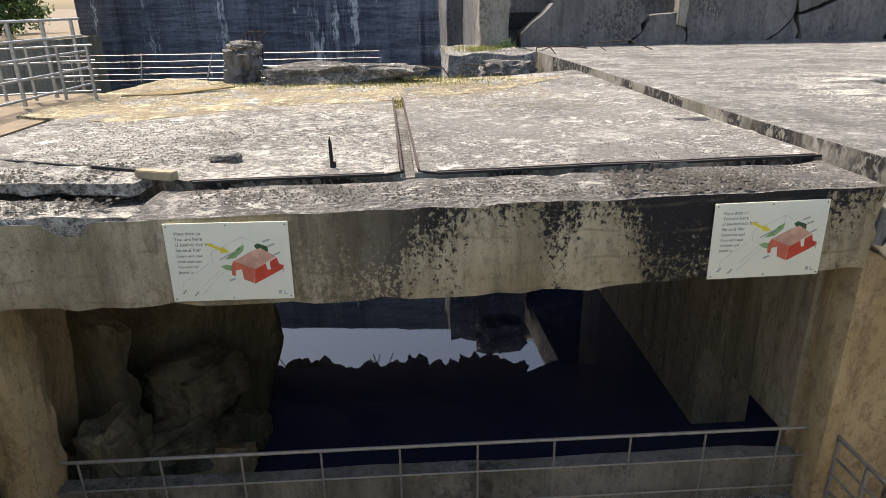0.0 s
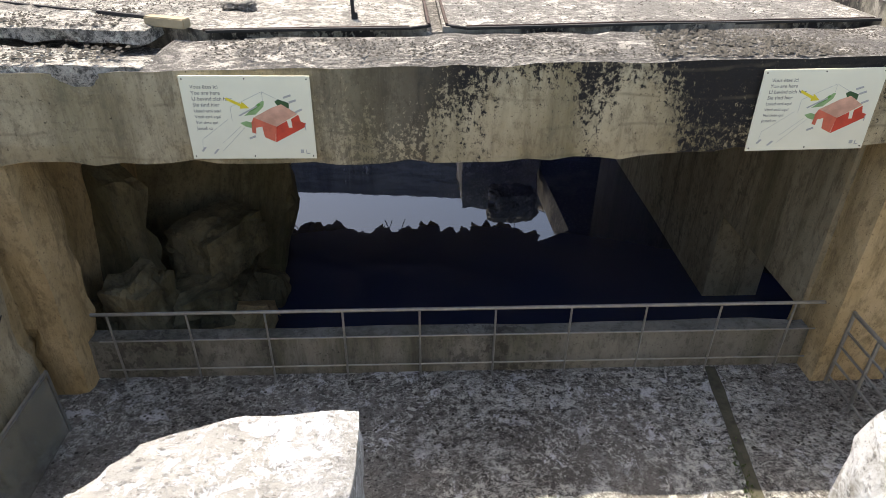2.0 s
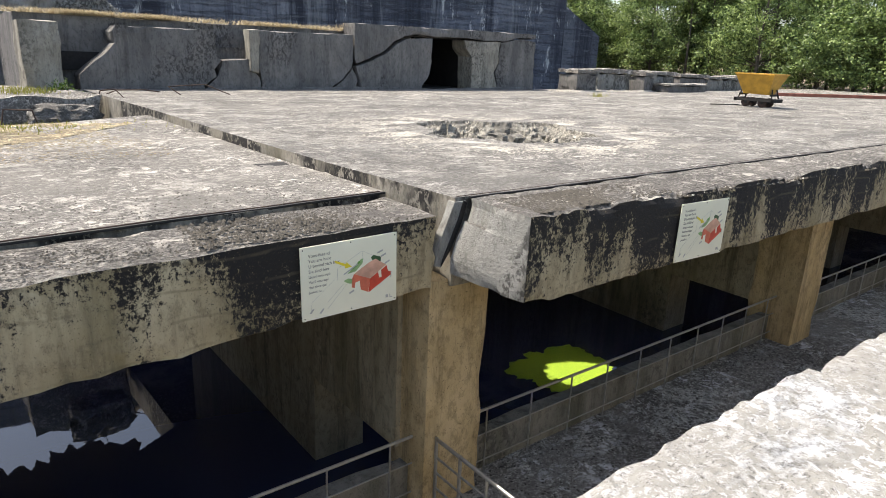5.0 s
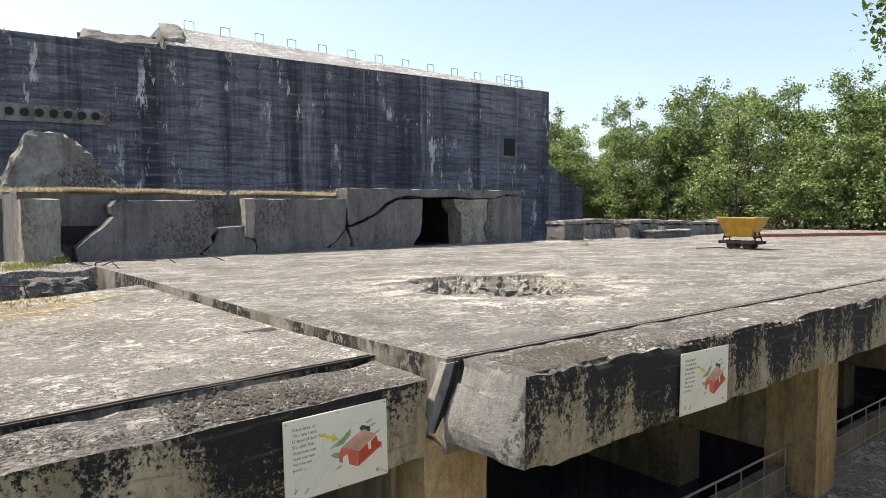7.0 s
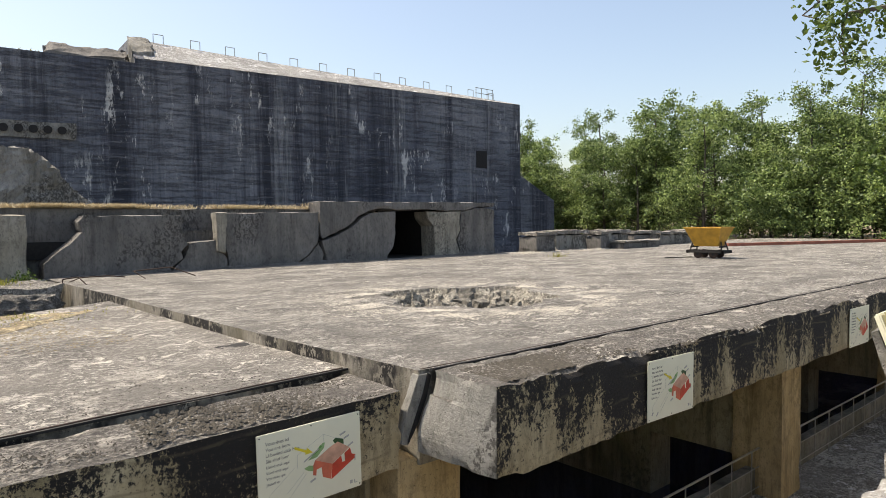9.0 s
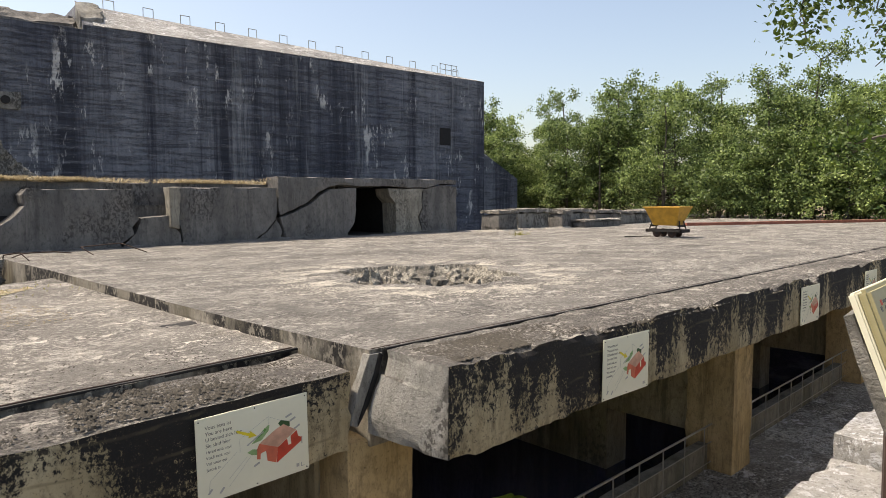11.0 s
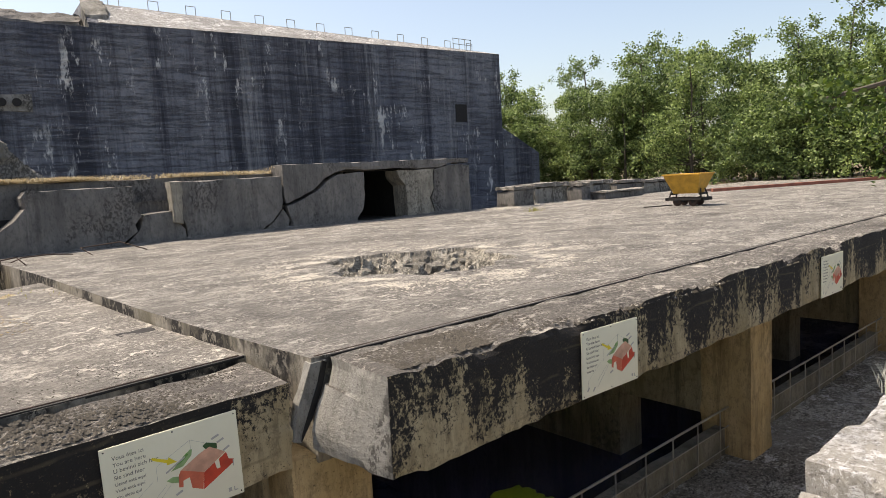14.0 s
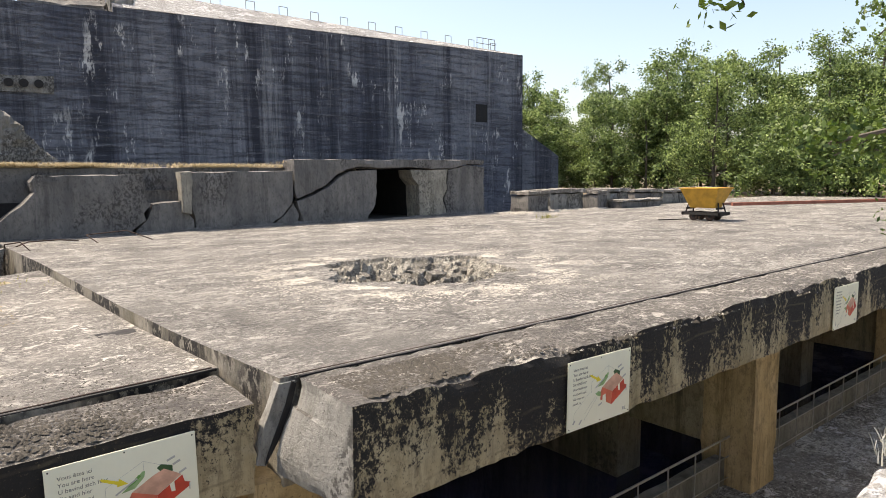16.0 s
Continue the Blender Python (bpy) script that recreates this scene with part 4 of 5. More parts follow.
M_BTOP = slab_top("bunker_roof_concrete", (0.34, 0.33, 0.31), (0.24, 0.235, 0.225), 0.3)
bm = hip(bunker_block(30.2, L, [(0.0, 10.54), (1.88, 12.0), (1.98, 11.93), (0.1, 10.47)]))
part("roof_edge", bm, M_BTOP, bunker, "pale sloping roof edge")
bm = bunker_block(29.6, 30.8, [(0.3, 10.0), (0.4, 11.0), (1.7, 12.1), (2.2, 10.0)])
part("roof_lump", roughen(bm, 0.3, 0.12, 1, 3, 0.2), M_BLOCKEND, bunker)
bm = bunker_block(25.6, 29.6, [(0.8, 9.8), (0.9, 10.6), (1.8, 11.3), (2.8, 9.8)])
part("roof_lump", roughen(bm, 0.4, 0.2, 0.7, 6, 0.3), M_LOWWALL, bunker)
for i in range(13):
    d = 31.3 + i * 2.05
    h = thing("roof_hoop", along(d, 1.9, 11.95 - 0.95 * (d - 29.7) / (L - 29.7)), "thin steel safety hoop on the bunker's roof edge", "hoop", "roof hoops")
    part("hoop", rod([(-0.28, 0, 0), (-0.28, 0, 0.55), (0.28, 0, 0.55), (0.28, 0, 0)], 0.022), M_STEEL, h)
cage = thing("roof_cage", along(L - 2.0, 1.9, 11.03), "small steel guard frame on the bunker's roof corner", "guard frame")
for x in (-0.9, -0.3, 0.3, 0.9):
    part("post", tube(bmesh.new(), (x, 0, 0), (x, 0, 0.85), 0.025), M_STEEL, cage)
for z in (0.45, 0.85):
    part("rail", tube(bmesh.new(), (-0.95, 0, z), (0.95, 0, z), 0.025), M_STEEL, cage)
for w in range(2):
    grass("roof_weeds", 70, (lambda r, w=w: along(18 + 5 * w + r.uniform(-2.5, 2.5), 1.0, 0)[:2]), 0.3, M_GRASS, "weeds growing on the bunker's broken roof", 10.25, 1.0, 0.03)


# ---- signs ----
def lettering(text, size, material, parent, at, rot=(90, 0, 0), name="lettering", depth=0.0006):
    cu = bpy.data.curves.new(name, "FONT")
    cu.body, cu.size, cu.extrude = text, size, depth
    tmp = bpy.data.objects.new(name, cu)
    scene.collection.objects.link(tmp)
    me = bpy.data.meshes.new_from_object(tmp.evaluated_get(bpy.context.evaluated_depsgraph_get()))
    bpy.data.objects.remove(tmp)
    me.materials.clear()
    me.materials.append(material)
    ob = new(name, me)
    ob.parent = parent
    ob.matrix_basis = pose(*at, *rot)
    return ob


def flat(points, y0, y1):
    """A thin shape on a sign: outline in (x, z), from y0 to y1."""
    return prism(points, y0, y1)


LINES = ("Vous êtes ici", "You are here", "U bevind zich hier", "Sie sind hier", "Usted está aquí", "Você está aqui", "Voi siete qui", "Jesteś tu")
M_REDL = plain("print_light_red", (0.70, 0.16, 0.09), 0.5, 0, 0.3, 9)
M_REDP = plain("print_pale_red", (0.72, 0.40, 0.28), 0.5, 0, 0.35, 7)
M_LGREY = plain("print_grey", (0.42, 0.42, 0.38), 0.5, 0, 0.1, 9)
M_LGREEN = plain("print_light_green", (0.30, 0.48, 0.20), 0.5, 0, 0.3, 9)


def sign(x, y, z, tilt, turn=0.0):
    s = thing("sign_board", (x, y, z), "cream visitor sign with a red and green site drawing", "sign", "signs on the roof beams")
    s.matrix_basis = pose(x, y, z, 0, tilt, turn)
    part("board", box((0, -0.012, -0.69), (1.0, 0, 0), 0.003), M_SIGN, s)
    for px, pz in ((0.025, -0.025), (0.5, -0.022), (0.975, -0.025), (0.025, -0.665), (0.5, -0.665), (0.975, -0.665)):
        part("screw", tube(bmesh.new(), (px, -0.016, pz), (px, -0.011, pz), 0.006), M_DARK, s)
    for i, t in enumerate(LINES):
        lettering(t, 0.042 if i < 4 else 0.034, M_INK, s, (0.075, -0.0125, -0.1 - 0.048 * i))
    Y = -0.0132
    shapes = (
        ("yellow_arrow", M_PYEL, [(0.33, -0.175), (0.345, -0.195), (0.44, -0.245), (0.435, -0.262), (0.51, -0.258), (0.455, -0.205), (0.448, -0.222), (0.345, -0.172)]),
        ("green_block", M_LGREEN, [(0.46, -0.32), (0.61, -0.2), (0.63, -0.2), (0.62, -0.245), (0.55, -0.31)]),
        ("green_block", M_GREEN, [(0.5, -0.29), (0.585, -0.215), (0.6, -0.23), (0.55, -0.27)]),
        ("dark_green_block", M_DKGREEN, [(0.71, -0.205), (0.74, -0.185), (0.82, -0.215), (0.82, -0.26), (0.78, -0.255), (0.73, -0.235)]),
        ("green_trees", M_LGREEN, [(0.42, -0.38), (0.47, -0.365), (0.54, -0.385), (0.53, -0.43), (0.46, -0.41)]),
        ("red_roof", M_REDP, [(0.53, -0.335), (0.68, -0.255), (0.76, -0.225), (0.88, -0.305), (0.70, -0.41)]),
        ("red_wall", M_REDL, [(0.53, -0.335), (0.70, -0.41), (0.68, -0.54), (0.60, -0.50), (0.59, -0.41), (0.54, -0.42), (0.535, -0.47), (0.505, -0.46), (0.51, -0.375)]),
        ("red_wall", M_RED, [(0.70, -0.413), (0.79, -0.362), (0.80, -0.42), (0.83, -0.42), (0.825, -0.348), (0.885, -0.312), (0.9, -0.37), (0.94, -0.385), (0.93, -0.415), (0.685, -0.545)]),
        ("grey_bar", M_LGREY, [(0.78, -0.165), (0.84, -0.145), (0.845, -0.16), (0.785, -0.18)]),
        ("grey_bar", M_LGREY, [(0.82, -0.205), (0.875, -0.185), (0.88, -0.2), (0.825, -0.22)]),
        ("grey_bar", M_LGREY, [(0.86, -0.285), (0.915, -0.26), (0.92, -0.275), (0.865, -0.3)]),
        ("grey_bar", M_LGREY, [(0.42, -0.315), (0.57, -0.235), (0.575, -0.245), (0.425, -0.325)]),
        ("grey_bar", M_LGREY, [(0.475, -0.505), (0.525, -0.485), (0.53, -0.5), (0.48, -0.52)]),
        ("grey_bar", M_LGREY, [(0.075, -0.62), (0.105, -0.585), (0.12, -0.59), (0.09, -0.625)]),
        ("grey_bar", M_LGREY, [(0.17, -0.64), (0.205, -0.6), (0.22, -0.605), (0.185, -0.645)]),
        ("grey_mark", M_LGREY, [(0.875, -0.61), (0.9, -0.61), (0.9, -0.64), (0.875, -0.64)]),
        ("grey_mark", M_LGREY, [(0.92, -0.61), (0.925, -0.61), (0.925, -0.64), (0.95, -0.64), (0.95, -0.645), (0.92, -0.645)]),
        ("grey_mark", M_LGREY, [(0.93, -0.39), (0.937, -0.39), (0.937, -0.44), (0.93, -0.44)]),
    )
    for i, (n, m, pts) in enumerate(shapes):
        part(n, flat(pts, Y - 0.0002 * i, -0.0119), m, s)
    for a, b in (((0.36, -0.25), (0.62, -0.125)), ((0.62, -0.125), (0.74, -0.19)), ((0.36, -0.25), (0.36, -0.36)), ((0.62, -0.125), (0.62, -0.2)), ((0.1, -0.52), (0.33, -0.35)), ((0.1, -0.52), (0.09, -0.6)), ((0.25, -0.62), (0.45, -0.42)), ((0.26, -0.55), (0.42, -0.41))):
        part("thin_line", tube(bmesh.new(), (a[0], -0.0125, a[1]), (b[0], -0.0125, b[1]), 0.0012, 4), M_LGREY, s)
    return s


first = sign(-6.39, 0.975, -0.29, 0.4)
for m in (pose(-1.82, 0.975, -0.265, 0, -0.9, 0), pose(2.36, -0.01, -0.125, 0, 1.2, 0), pose(8.79, -0.01, -0.155, 0, 0.6, 0), pose(12.95, -0.01, -0.19, 0, 0.6, 0)):
    copy_thing(first, m)

# ---- the visitor panel by the path ----
panel = thing("visitor_panel", (-2.875, -3.744, 1.345), "slanted cream visitor panel with printed plan on a post", "information panel")
panel.matrix_basis = pose(-2.882, -3.746, 1.348, -20, 0, 0) @ pose(0, 0, 0, 0, -1.6, -1.8) @ Matrix.Scale(0.94, 4)
W, H = 0.236, 0.45
part("board", box((-W, -0.008, -H), (W, 0.004, 0), 0.004), M_PANEL, panel)
part("backing", box((-W + 0.001, 0.0045, -H), (W - 0.001, 0.013, -0.001), 0.002), M_SIGN, panel, "white edge of the backing board")
part("frame", roughen(box((-W + 0.003, 0.0135, -H), (W - 0.02, 0.028, -0.02)), 0.05, 0.003, 12, 2, 0.006), M_BLOCKEND, panel, "rough grey rear frame")
part("post", tube(bmesh.new(), (0, 0.06, -0.2), (0, 0.06 + 0.342 * 1.52, -0.2 - 0.94 * 1.52), 0.04, 10), M_RUST, panel)
rg = random.Random(9)
FLAGS = (((0.02, 0.03, 0.1), (0.5, 0.5, 0.45), (0.4, 0.03, 0.03)), ((0.02, 0.03, 0.12), (0.45, 0.05, 0.06), (0.5, 0.5, 0.5)), ((0.01, 0.01, 0.01), (0.4, 0.03, 0.02), (0.6, 0.42, 0.03)))
FM = [[plain("flag_colour", c, 0.5, 0, 0.05) for c in f] for f in FLAGS]
YP = -0.0083


def bar_on(x0, x1, z0, z1, m, n="text_bar"):
    part(n, box((x0, YP, z0), (x1, -0.0078, z1)), m, panel)


M_OLIVE = plain("print_olive", (0.5, 0.44, 0.06), 0.5, 0, 0.1, 9)


def text_line(x0, x1, z, h=0.0034):
    """One line of print as word-length bars."""
    x = x0
    while x < x1 - 0.004:
        w = min(rg.uniform(0.008, 0.026), x1 - x)
        bar_on(x, x + w, z - h, z, M_INK)
        x += w + 0.0022


def bullet(x, z, m):
    part("bullet", tube(bmesh.new(), (x, YP, z - 0.0018), (x, -0.0078, z - 0.0018), 0.0021, 10), m, panel)


for c, (x, z, n, right) in enumerate(((-0.088, -0.013, 10, -0.006), (0.032, -0.015, 11, 0.1), (0.113, -0.016, 11, 0.208))):
    for k in range(3):
        flag = FM[c][k]
        if c == 2:
            bar_on(x - 0.02, x - 0.007, z - 0.0095 + 0.0032 * (2 - k), z - 0.0063 + 0.0032 * (2 - k), flag, "flag")
        else:
            bar_on(x - 0.021 + 0.0046 * k, x - 0.0164 + 0.0046 * k, z - 0.0085, z + 0.002, flag, "flag")
    for r in range(n):
        zz = z - 0.0073 * r
        text_line(x + 0.005, x + (right - x) * (0.4 if r == 0 else rg.uniform(0.45, 1.0)), zz)
        if r % 4 != 3:
            bullet(x, zz, M_OLIVE)
for g in range(5):
    z = -0.016 - 0.0228 * g
    bar_on(-0.214, -0.2085, z - 0.005, z + 0.001, M_RED, "flag")
    text_line(-0.205, -0.188, z)
    bar_on(-0.22, -0.2145, z - 0.011, z - 0.0055, M_INK, "flag")
    text_line(-0.205, rg.uniform(-0.165, -0.15), z - 0.0065)
    text_line(-0.205, rg.uniform(-0.185, -0.172), z - 0.0125)
for r in range(11):
    text_line(0.06, rg.uniform(0.12, 0.2), -0.109 - 0.0078 * r)
PLAN = (
    [(-0.14, -0.105), (-0.128, -0.103), (-0.124, -0.112), (-0.086, -0.113), (-0.084, -0.1), (-0.072, -0.094), (-0.062, -0.1), (-0.06, -0.114), (-0.012, -0.116), (-0.01, -0.109), (0.002, -0.109), (0.012, -0.2), (0.0, -0.2), (-0.008, -0.126), (-0.14, -0.122)],
    [(-0.14, -0.123), (-0.13, -0.123), (-0.124, -0.25), (-0.136, -0.25)],
    [(-0.06, -0.128), (-0.054, -0.128), (-0.052, -0.15), (-0.058, -0.15)],
    [(-0.04, -0.128), (-0.034, -0.128), (-0.032, -0.146), (-0.038, -0.146)],
    [(-0.14, -0.251), (0.02, -0.251), (0.02, -0.262), (-0.14, -0.262)],
)
for pts in PLAN:
    part("plan_wall", prism(pts, YP, -0.0078), M_RED, panel)
for x0, z0, x1, z1 in ((-0.12, -0.06, -0.11, -0.1), (-0.11, -0.058, -0.1, -0.098), (0.0, -0.04, 0.012, -0.1), (0.01, -0.038, 0.022, -0.1), (0.165, -0.07, 0.168, -0.1)):
    part("thin_line", tube(bmesh.new(), (x0, -0.0081, z0), (x1, -0.0081, z1), 0.0006, 4), M_LGREY, panel)
scrap = thing("paper_scrap", (-2.895, -3.732, 1.349), "crumpled scrap of white paper on the panel's top edge", "paper")
part("paper", roughen(box((-0.015, -0.004, 0), (0.015, 0.004, 0.003)), 0.006, 0.0015, 60, 3, 0.001), plain("white_paper", (0.78, 0.78, 0.78), 0.7, 0, 0.05), scrap)

# ---- tipping cart ----
cart = thing("tip_cart", (19.4, 8.0, 0), "small yellow tipping rail cart on a dark frame", "cart")


def skip():
    bm = bmesh.new()
    out = [[bm.verts.new(p) for p in ((-w, -l, z), (w, -l, z), (w, l, z), (-w, l, z))] for w, l, z in ((0.22, 0.46, 0.45), (0.52, 0.70, 1.12), (0.55, 0.73, 1.12), (0.55, 0.73, 1.16), (0.50, 0.67, 1.16), (0.20, 0.43, 0.5))]
    bm.faces.new(out[0][::-1])
    for a, b in zip(out, out[1:]):
        for k in range(4):
            bm.faces.new((a[k], a[(k + 1) % 4], b[(k + 1) % 4], b[k]))
    bm.faces.new(out[-1])
    bmesh.ops.recalc_face_normals(bm, faces=bm.faces[:])
    return bm


part("skip", skip(), M_YELLOW, cart, "flared yellow steel tipping bucket")
for x in (-0.3, 0.3):
    part("sole_bar", box((x - 0.04, -0.72, 0.2), (x + 0.04, 0.72, 0.3), 0.01), M_DARK, cart)
for y in (-0.68, 0.68):
    part("buffer_beam", box((-0.34, y - 0.05, 0.19), (0.34, y + 0.05, 0.31), 0.012), M_DARK, cart)
    for x in (-0.26, 0.26):
        part("stand_leg", tube(bmesh.new(), (x, y * 0.9, 0.28), (x * 0.6, y * 0.8, 0.62), 0.025), M_DARK, cart)
    part("cradle", box((-0.3, y * 0.82 - 0.02, 0.4), (0.3, y * 0.82 + 0.02, 0.47), 0.008), M_DARK, cart)
for x in (-0.24, 0.24):
    for y in (-0.3, 0.3):
        w = part("wheel", tube(bmesh.new(), (x - 0.035, y, 0.16), (x + 0.035, y, 0.16), 0.16, 20), M_RUST, cart)
        part("hub", tube(bmesh.new(), (x - 0.05, y, 0.16), (x + 0.05, y, 0.16), 0.05, 10), M_DARK, w)
for y in (-0.3, 0.3):
    part("axle", tube(bmesh.new(), (-0.24, y, 0.16), (0.24, y, 0.16), 0.025), M_DARK, cart)
# Thin dark strip on the slab to the left of the cart.
strip("dark_flat", (18.4, 9.2, 0.0), (19.5, 8.75, 0.0), 0.1, 0.03, M_DARK, "flat dark strip lying beside the cart", "iron bar", 0, "")

# ---- court: gate rail, clear panel, floor joint ----
gate = thing("guard_rail", (-0.2, 1.0, COURT), "galvanised guard rail with five bars leaving the pillar", "railing")
for y in (0, -0.42, -0.85, -1.9):
    part("post", tube(bmesh.new(), (0, y, 0), (0, y, 0.95), 0.02), M_STEEL, gate)
for z in (0.1, 0.3, 0.5, 0.7, 0.93):
    part("bar", tube(bmesh.new(), (0, 0, z), (0, -2.9, z), 0.022 if z > 0.9 else 0.014), M_STEEL, gate)
glass = Mat("clear_plastic", 0.12)
glass.b.inputs["Transmission Weight"].default_value = 0.9
M_CLEAR = glass.done((0.75, 0.78, 0.74))
screen = thing("clear_screen", (-8.0, -0.05, COURT), "scratched clear plastic screen in the court's corner", "screen")
part("pane", box((-0.01, -0.9, 0.02), (0.0, 0.6, 0.75)), M_CLEAR, screen)
part("edge_rail", box((-0.018, -0.9, 0.75), (0.008, 0.6, 0.78)), M_STEEL, screen)
part("edge_post", box((-0.018, 0.6, 0), (0.008, 0.63, 0.78)), M_STEEL, screen)
M_MOSSG = plain("floor_moss", (0.075, 0.07, 0.045), 0.95, 0, 0.5, 10)
strip("floor_joint", (-1.36, 1.28, COURT - 0.004), (-1.9, -2.8, COURT - 0.004), 0.12, 0.008, M_MOSSG, "mossy joint across the court floor", "floor joint")
grass("floor_moss_tufts", 500, (lambda r: (lambda k: (-1.42 - 0.53 * k + r.uniform(-0.06, 0.06), 1.28 - 4.08 * k))(r.uniform(0.25, 1))), 0.03, leaf_mat("moss_leaf", (0.05, 0.08, 0.02), (0.09, 0.13, 0.03)), "green moss tufts in the floor joint", COURT)
scatter("floor_litter", 1500, rect(-8.6, 9, 0.1, 1.2), 0.02, M_CRUMB, "damp leaf litter and moss along the kerb", "litter", COURT)
scatter("floor_litter", 700, rect(-8.6, 9, -2.6, 0.3), 0.014, M_CRUMB, "scattered dark litter on the court floor", "litter", COURT)
tw = thing("dry_twig", (-5.9, -2.95, -0.05), "forked dry twig standing behind a parapet block", "twig")
part("twig", rod([(0, 0.2, 0), (0.03, 0.22, 0.12), (0.1, 0.24, 0.2)], 0.006), M_STRAW, tw)
part("twig", rod([(0, 0.2, 0), (-0.03, 0.2, 0.16), (-0.01, 0.22, 0.24)], 0.006), M_STRAW, tw)

# fallen slabs in the flooded bay
FALL = "fallen tilted concrete slab in the flooded bay"
for i, (pts, at, rot, m) in enumerate((
        ([(-1.2, 0), (1.0, 0.2), (1.15, 2.0), (0.7, 4.0), (-0.9, 4.2), (-1.5, 2.0)], (-7.75, 3.9, -5.0), (-14, 10, 8), M_RUBBLE),
        ([(-0.9, 0), (0.8, 0), (0.9, 2.6), (0.2, 3.4), (-0.8, 3.0)], (-8.3, 2.6, -4.9), (-10, -16, -20), M_RUBBLE),
        ([(-0.55, 0), (0.55, 0), (0.5, 1.2), (-0.5, 1.35)], (-7.1, 3.4, -5.2), (-24, 4, -6), M_RUBBLE),
        ([(-0.6, 0), (0.6, 0), (0.5, 1.0), (-0.5, 0.9)], (-8.0, 2.4, -4.6), (-25, -20, 30), M_PILLAR),
        ([(-0.45, 0), (0.4, 0), (0.55, 1.0), (-0.1, 1.5)], (-6.75, 4.4, -2.6), (-10, 25, 40), M_RUBBLE),
        ([(-0.5, 0), (0.6, 0), (0.3, 1.5), (-0.6, 1.2)], (-7.4, 2.3, -5.0), (-20, 35, 10), M_PILLAR))):
    s = thing("fallen_slab", at, FALL, "concrete slab", "fallen slabs")
    s.matrix_basis = pose(*at, *rot)
    part("slab", roughen(prism(pts, -0.25, 0.25), 0.16, 0.10, 1.3, i, 0.14), m, s)

# algae under the crater
def weed_sheet():
    bm = bmesh.new()
    rim = []
    for k in range(90):
        a = k / 90 * 6.2832
        r = 1.0 + 0.3 * noise.fractal(Vector((math.cos(a) * 1.6, math.sin(a) * 1.6, 7)), 0.8, 2, 5) + rng.uniform(-0.05, 0.05)
        rim.append(bm.verts.new((4.9 + 1.0 * r * math.cos(a), 3.6 + 0.9 * r * math.sin(a), WATER + 0.006)))
    bm.faces.new(rim)
    return bm


ALG = Mat("duckweed", 0.8)
structure("duckweed", weed_sheet(), ALG.done(ALG.mix(ALG.noise(40, None, 4, 0.7, 0.4, 0.6), (0.17, 0.29, 0.02), (0.33, 0.46, 0.025)), ALG.noise(60, None, 3, 0.6, 0.3, 0.7), 0.5, 0.01), "bright yellow-green duckweed floating under the crater", "duckweed")

# ---- west walkway with railing ----
ramp = thing("walkway_railing", (-10.55, 5.96, LZ), "galvanised walkway railing with five bars", "railing")
for y in (0, 1.0, 2.05, 3.1):
    part("post", box((-0.025, y - 0.025, 0), (0.025, y + 0.025, 1.3)), M_STEEL, ramp)
for z in (0.12, 0.42, 0.72, 1.0, 1.3):
    part("bar", tube(bmesh.new(), (0, -1.5, z), (0.15, 3.1, z), 0.022), M_STEEL, ramp)
ramp2 = thing("walkway_railing", (-12.23, 6.65, LZ), "galvanised railing of the lower walkway", "railing")
for k in range(6):
    part("post", box((0.5 * k - 0.02, 1.0, 0), (0.5 * k + 0.02, 1.04, 0.9)), M_STEEL, ramp2)
for z in (0.15, 0.4, 0.65, 0.9):
    part("bar", tube(bmesh.new(), (-0.8, 1.02, z - 0.1), (2.6, 1.02, z), 0.016), M_STEEL, ramp2)
wires = thing("wire_fence", (-11.51, 10.78, LZ), "thin steel wire fence before the pit", "fence")
for k in range(3):
    part("post", tube(bmesh.new(), (1.4 * k, 0, -0.05), (1.5 * k, 0, 0.55), 0.014), M_STEEL, wires)
for z in (0.0, 0.12, 0.25, 0.38, 0.52):
    part("wire", tube(bmesh.new(), (-0.3, 0, z), (6.6, 0, z), 0.005, 5), M_STEEL, wires)
for i in range(7):
    bar([(-9.4 + 0.13 * i, 7.9, LZ + 0.02), (-8.2 + 0.1 * i, 8.4 + 0.05 * i, LZ + 0.05)], 0.018, "dry_stick", "dry stick lying on the gravel", M_STRAW)


# ---- trees ----
def leaf_mesh(name, centres, per, spread, size, seed, material, up=0.45, drop=0.0):
    r = np.random.RandomState(seed)
    c = np.repeat(np.array(centres, float), per, axis=0)
    n = len(c)
    p = c + r.normal(size=(n, 3)) * np.array(spread)
    d = r.normal(size=(n, 3)) + np.array([0, 0, up])
    d /= np.linalg.norm(d, axis=1)[:, None]
    t = np.cross(d, r.normal(size=(n, 3)))
    t /= np.linalg.norm(t, axis=1)[:, None]
    b = np.cross(d, t)
    s = size * r.uniform(0.6, 1.35, n)[:, None]
    quad = np.stack([p - t * s, p + b * s * 0.55, p + t * s, p - b * s * 0.55], axis=1).reshape(-1, 3)
    me = bpy.data.meshes.new(name)
    me.from_pydata(quad.tolist(), [], np.arange(4 * n).reshape(n, 4).tolist())
    me.materials.append(material)
    return me


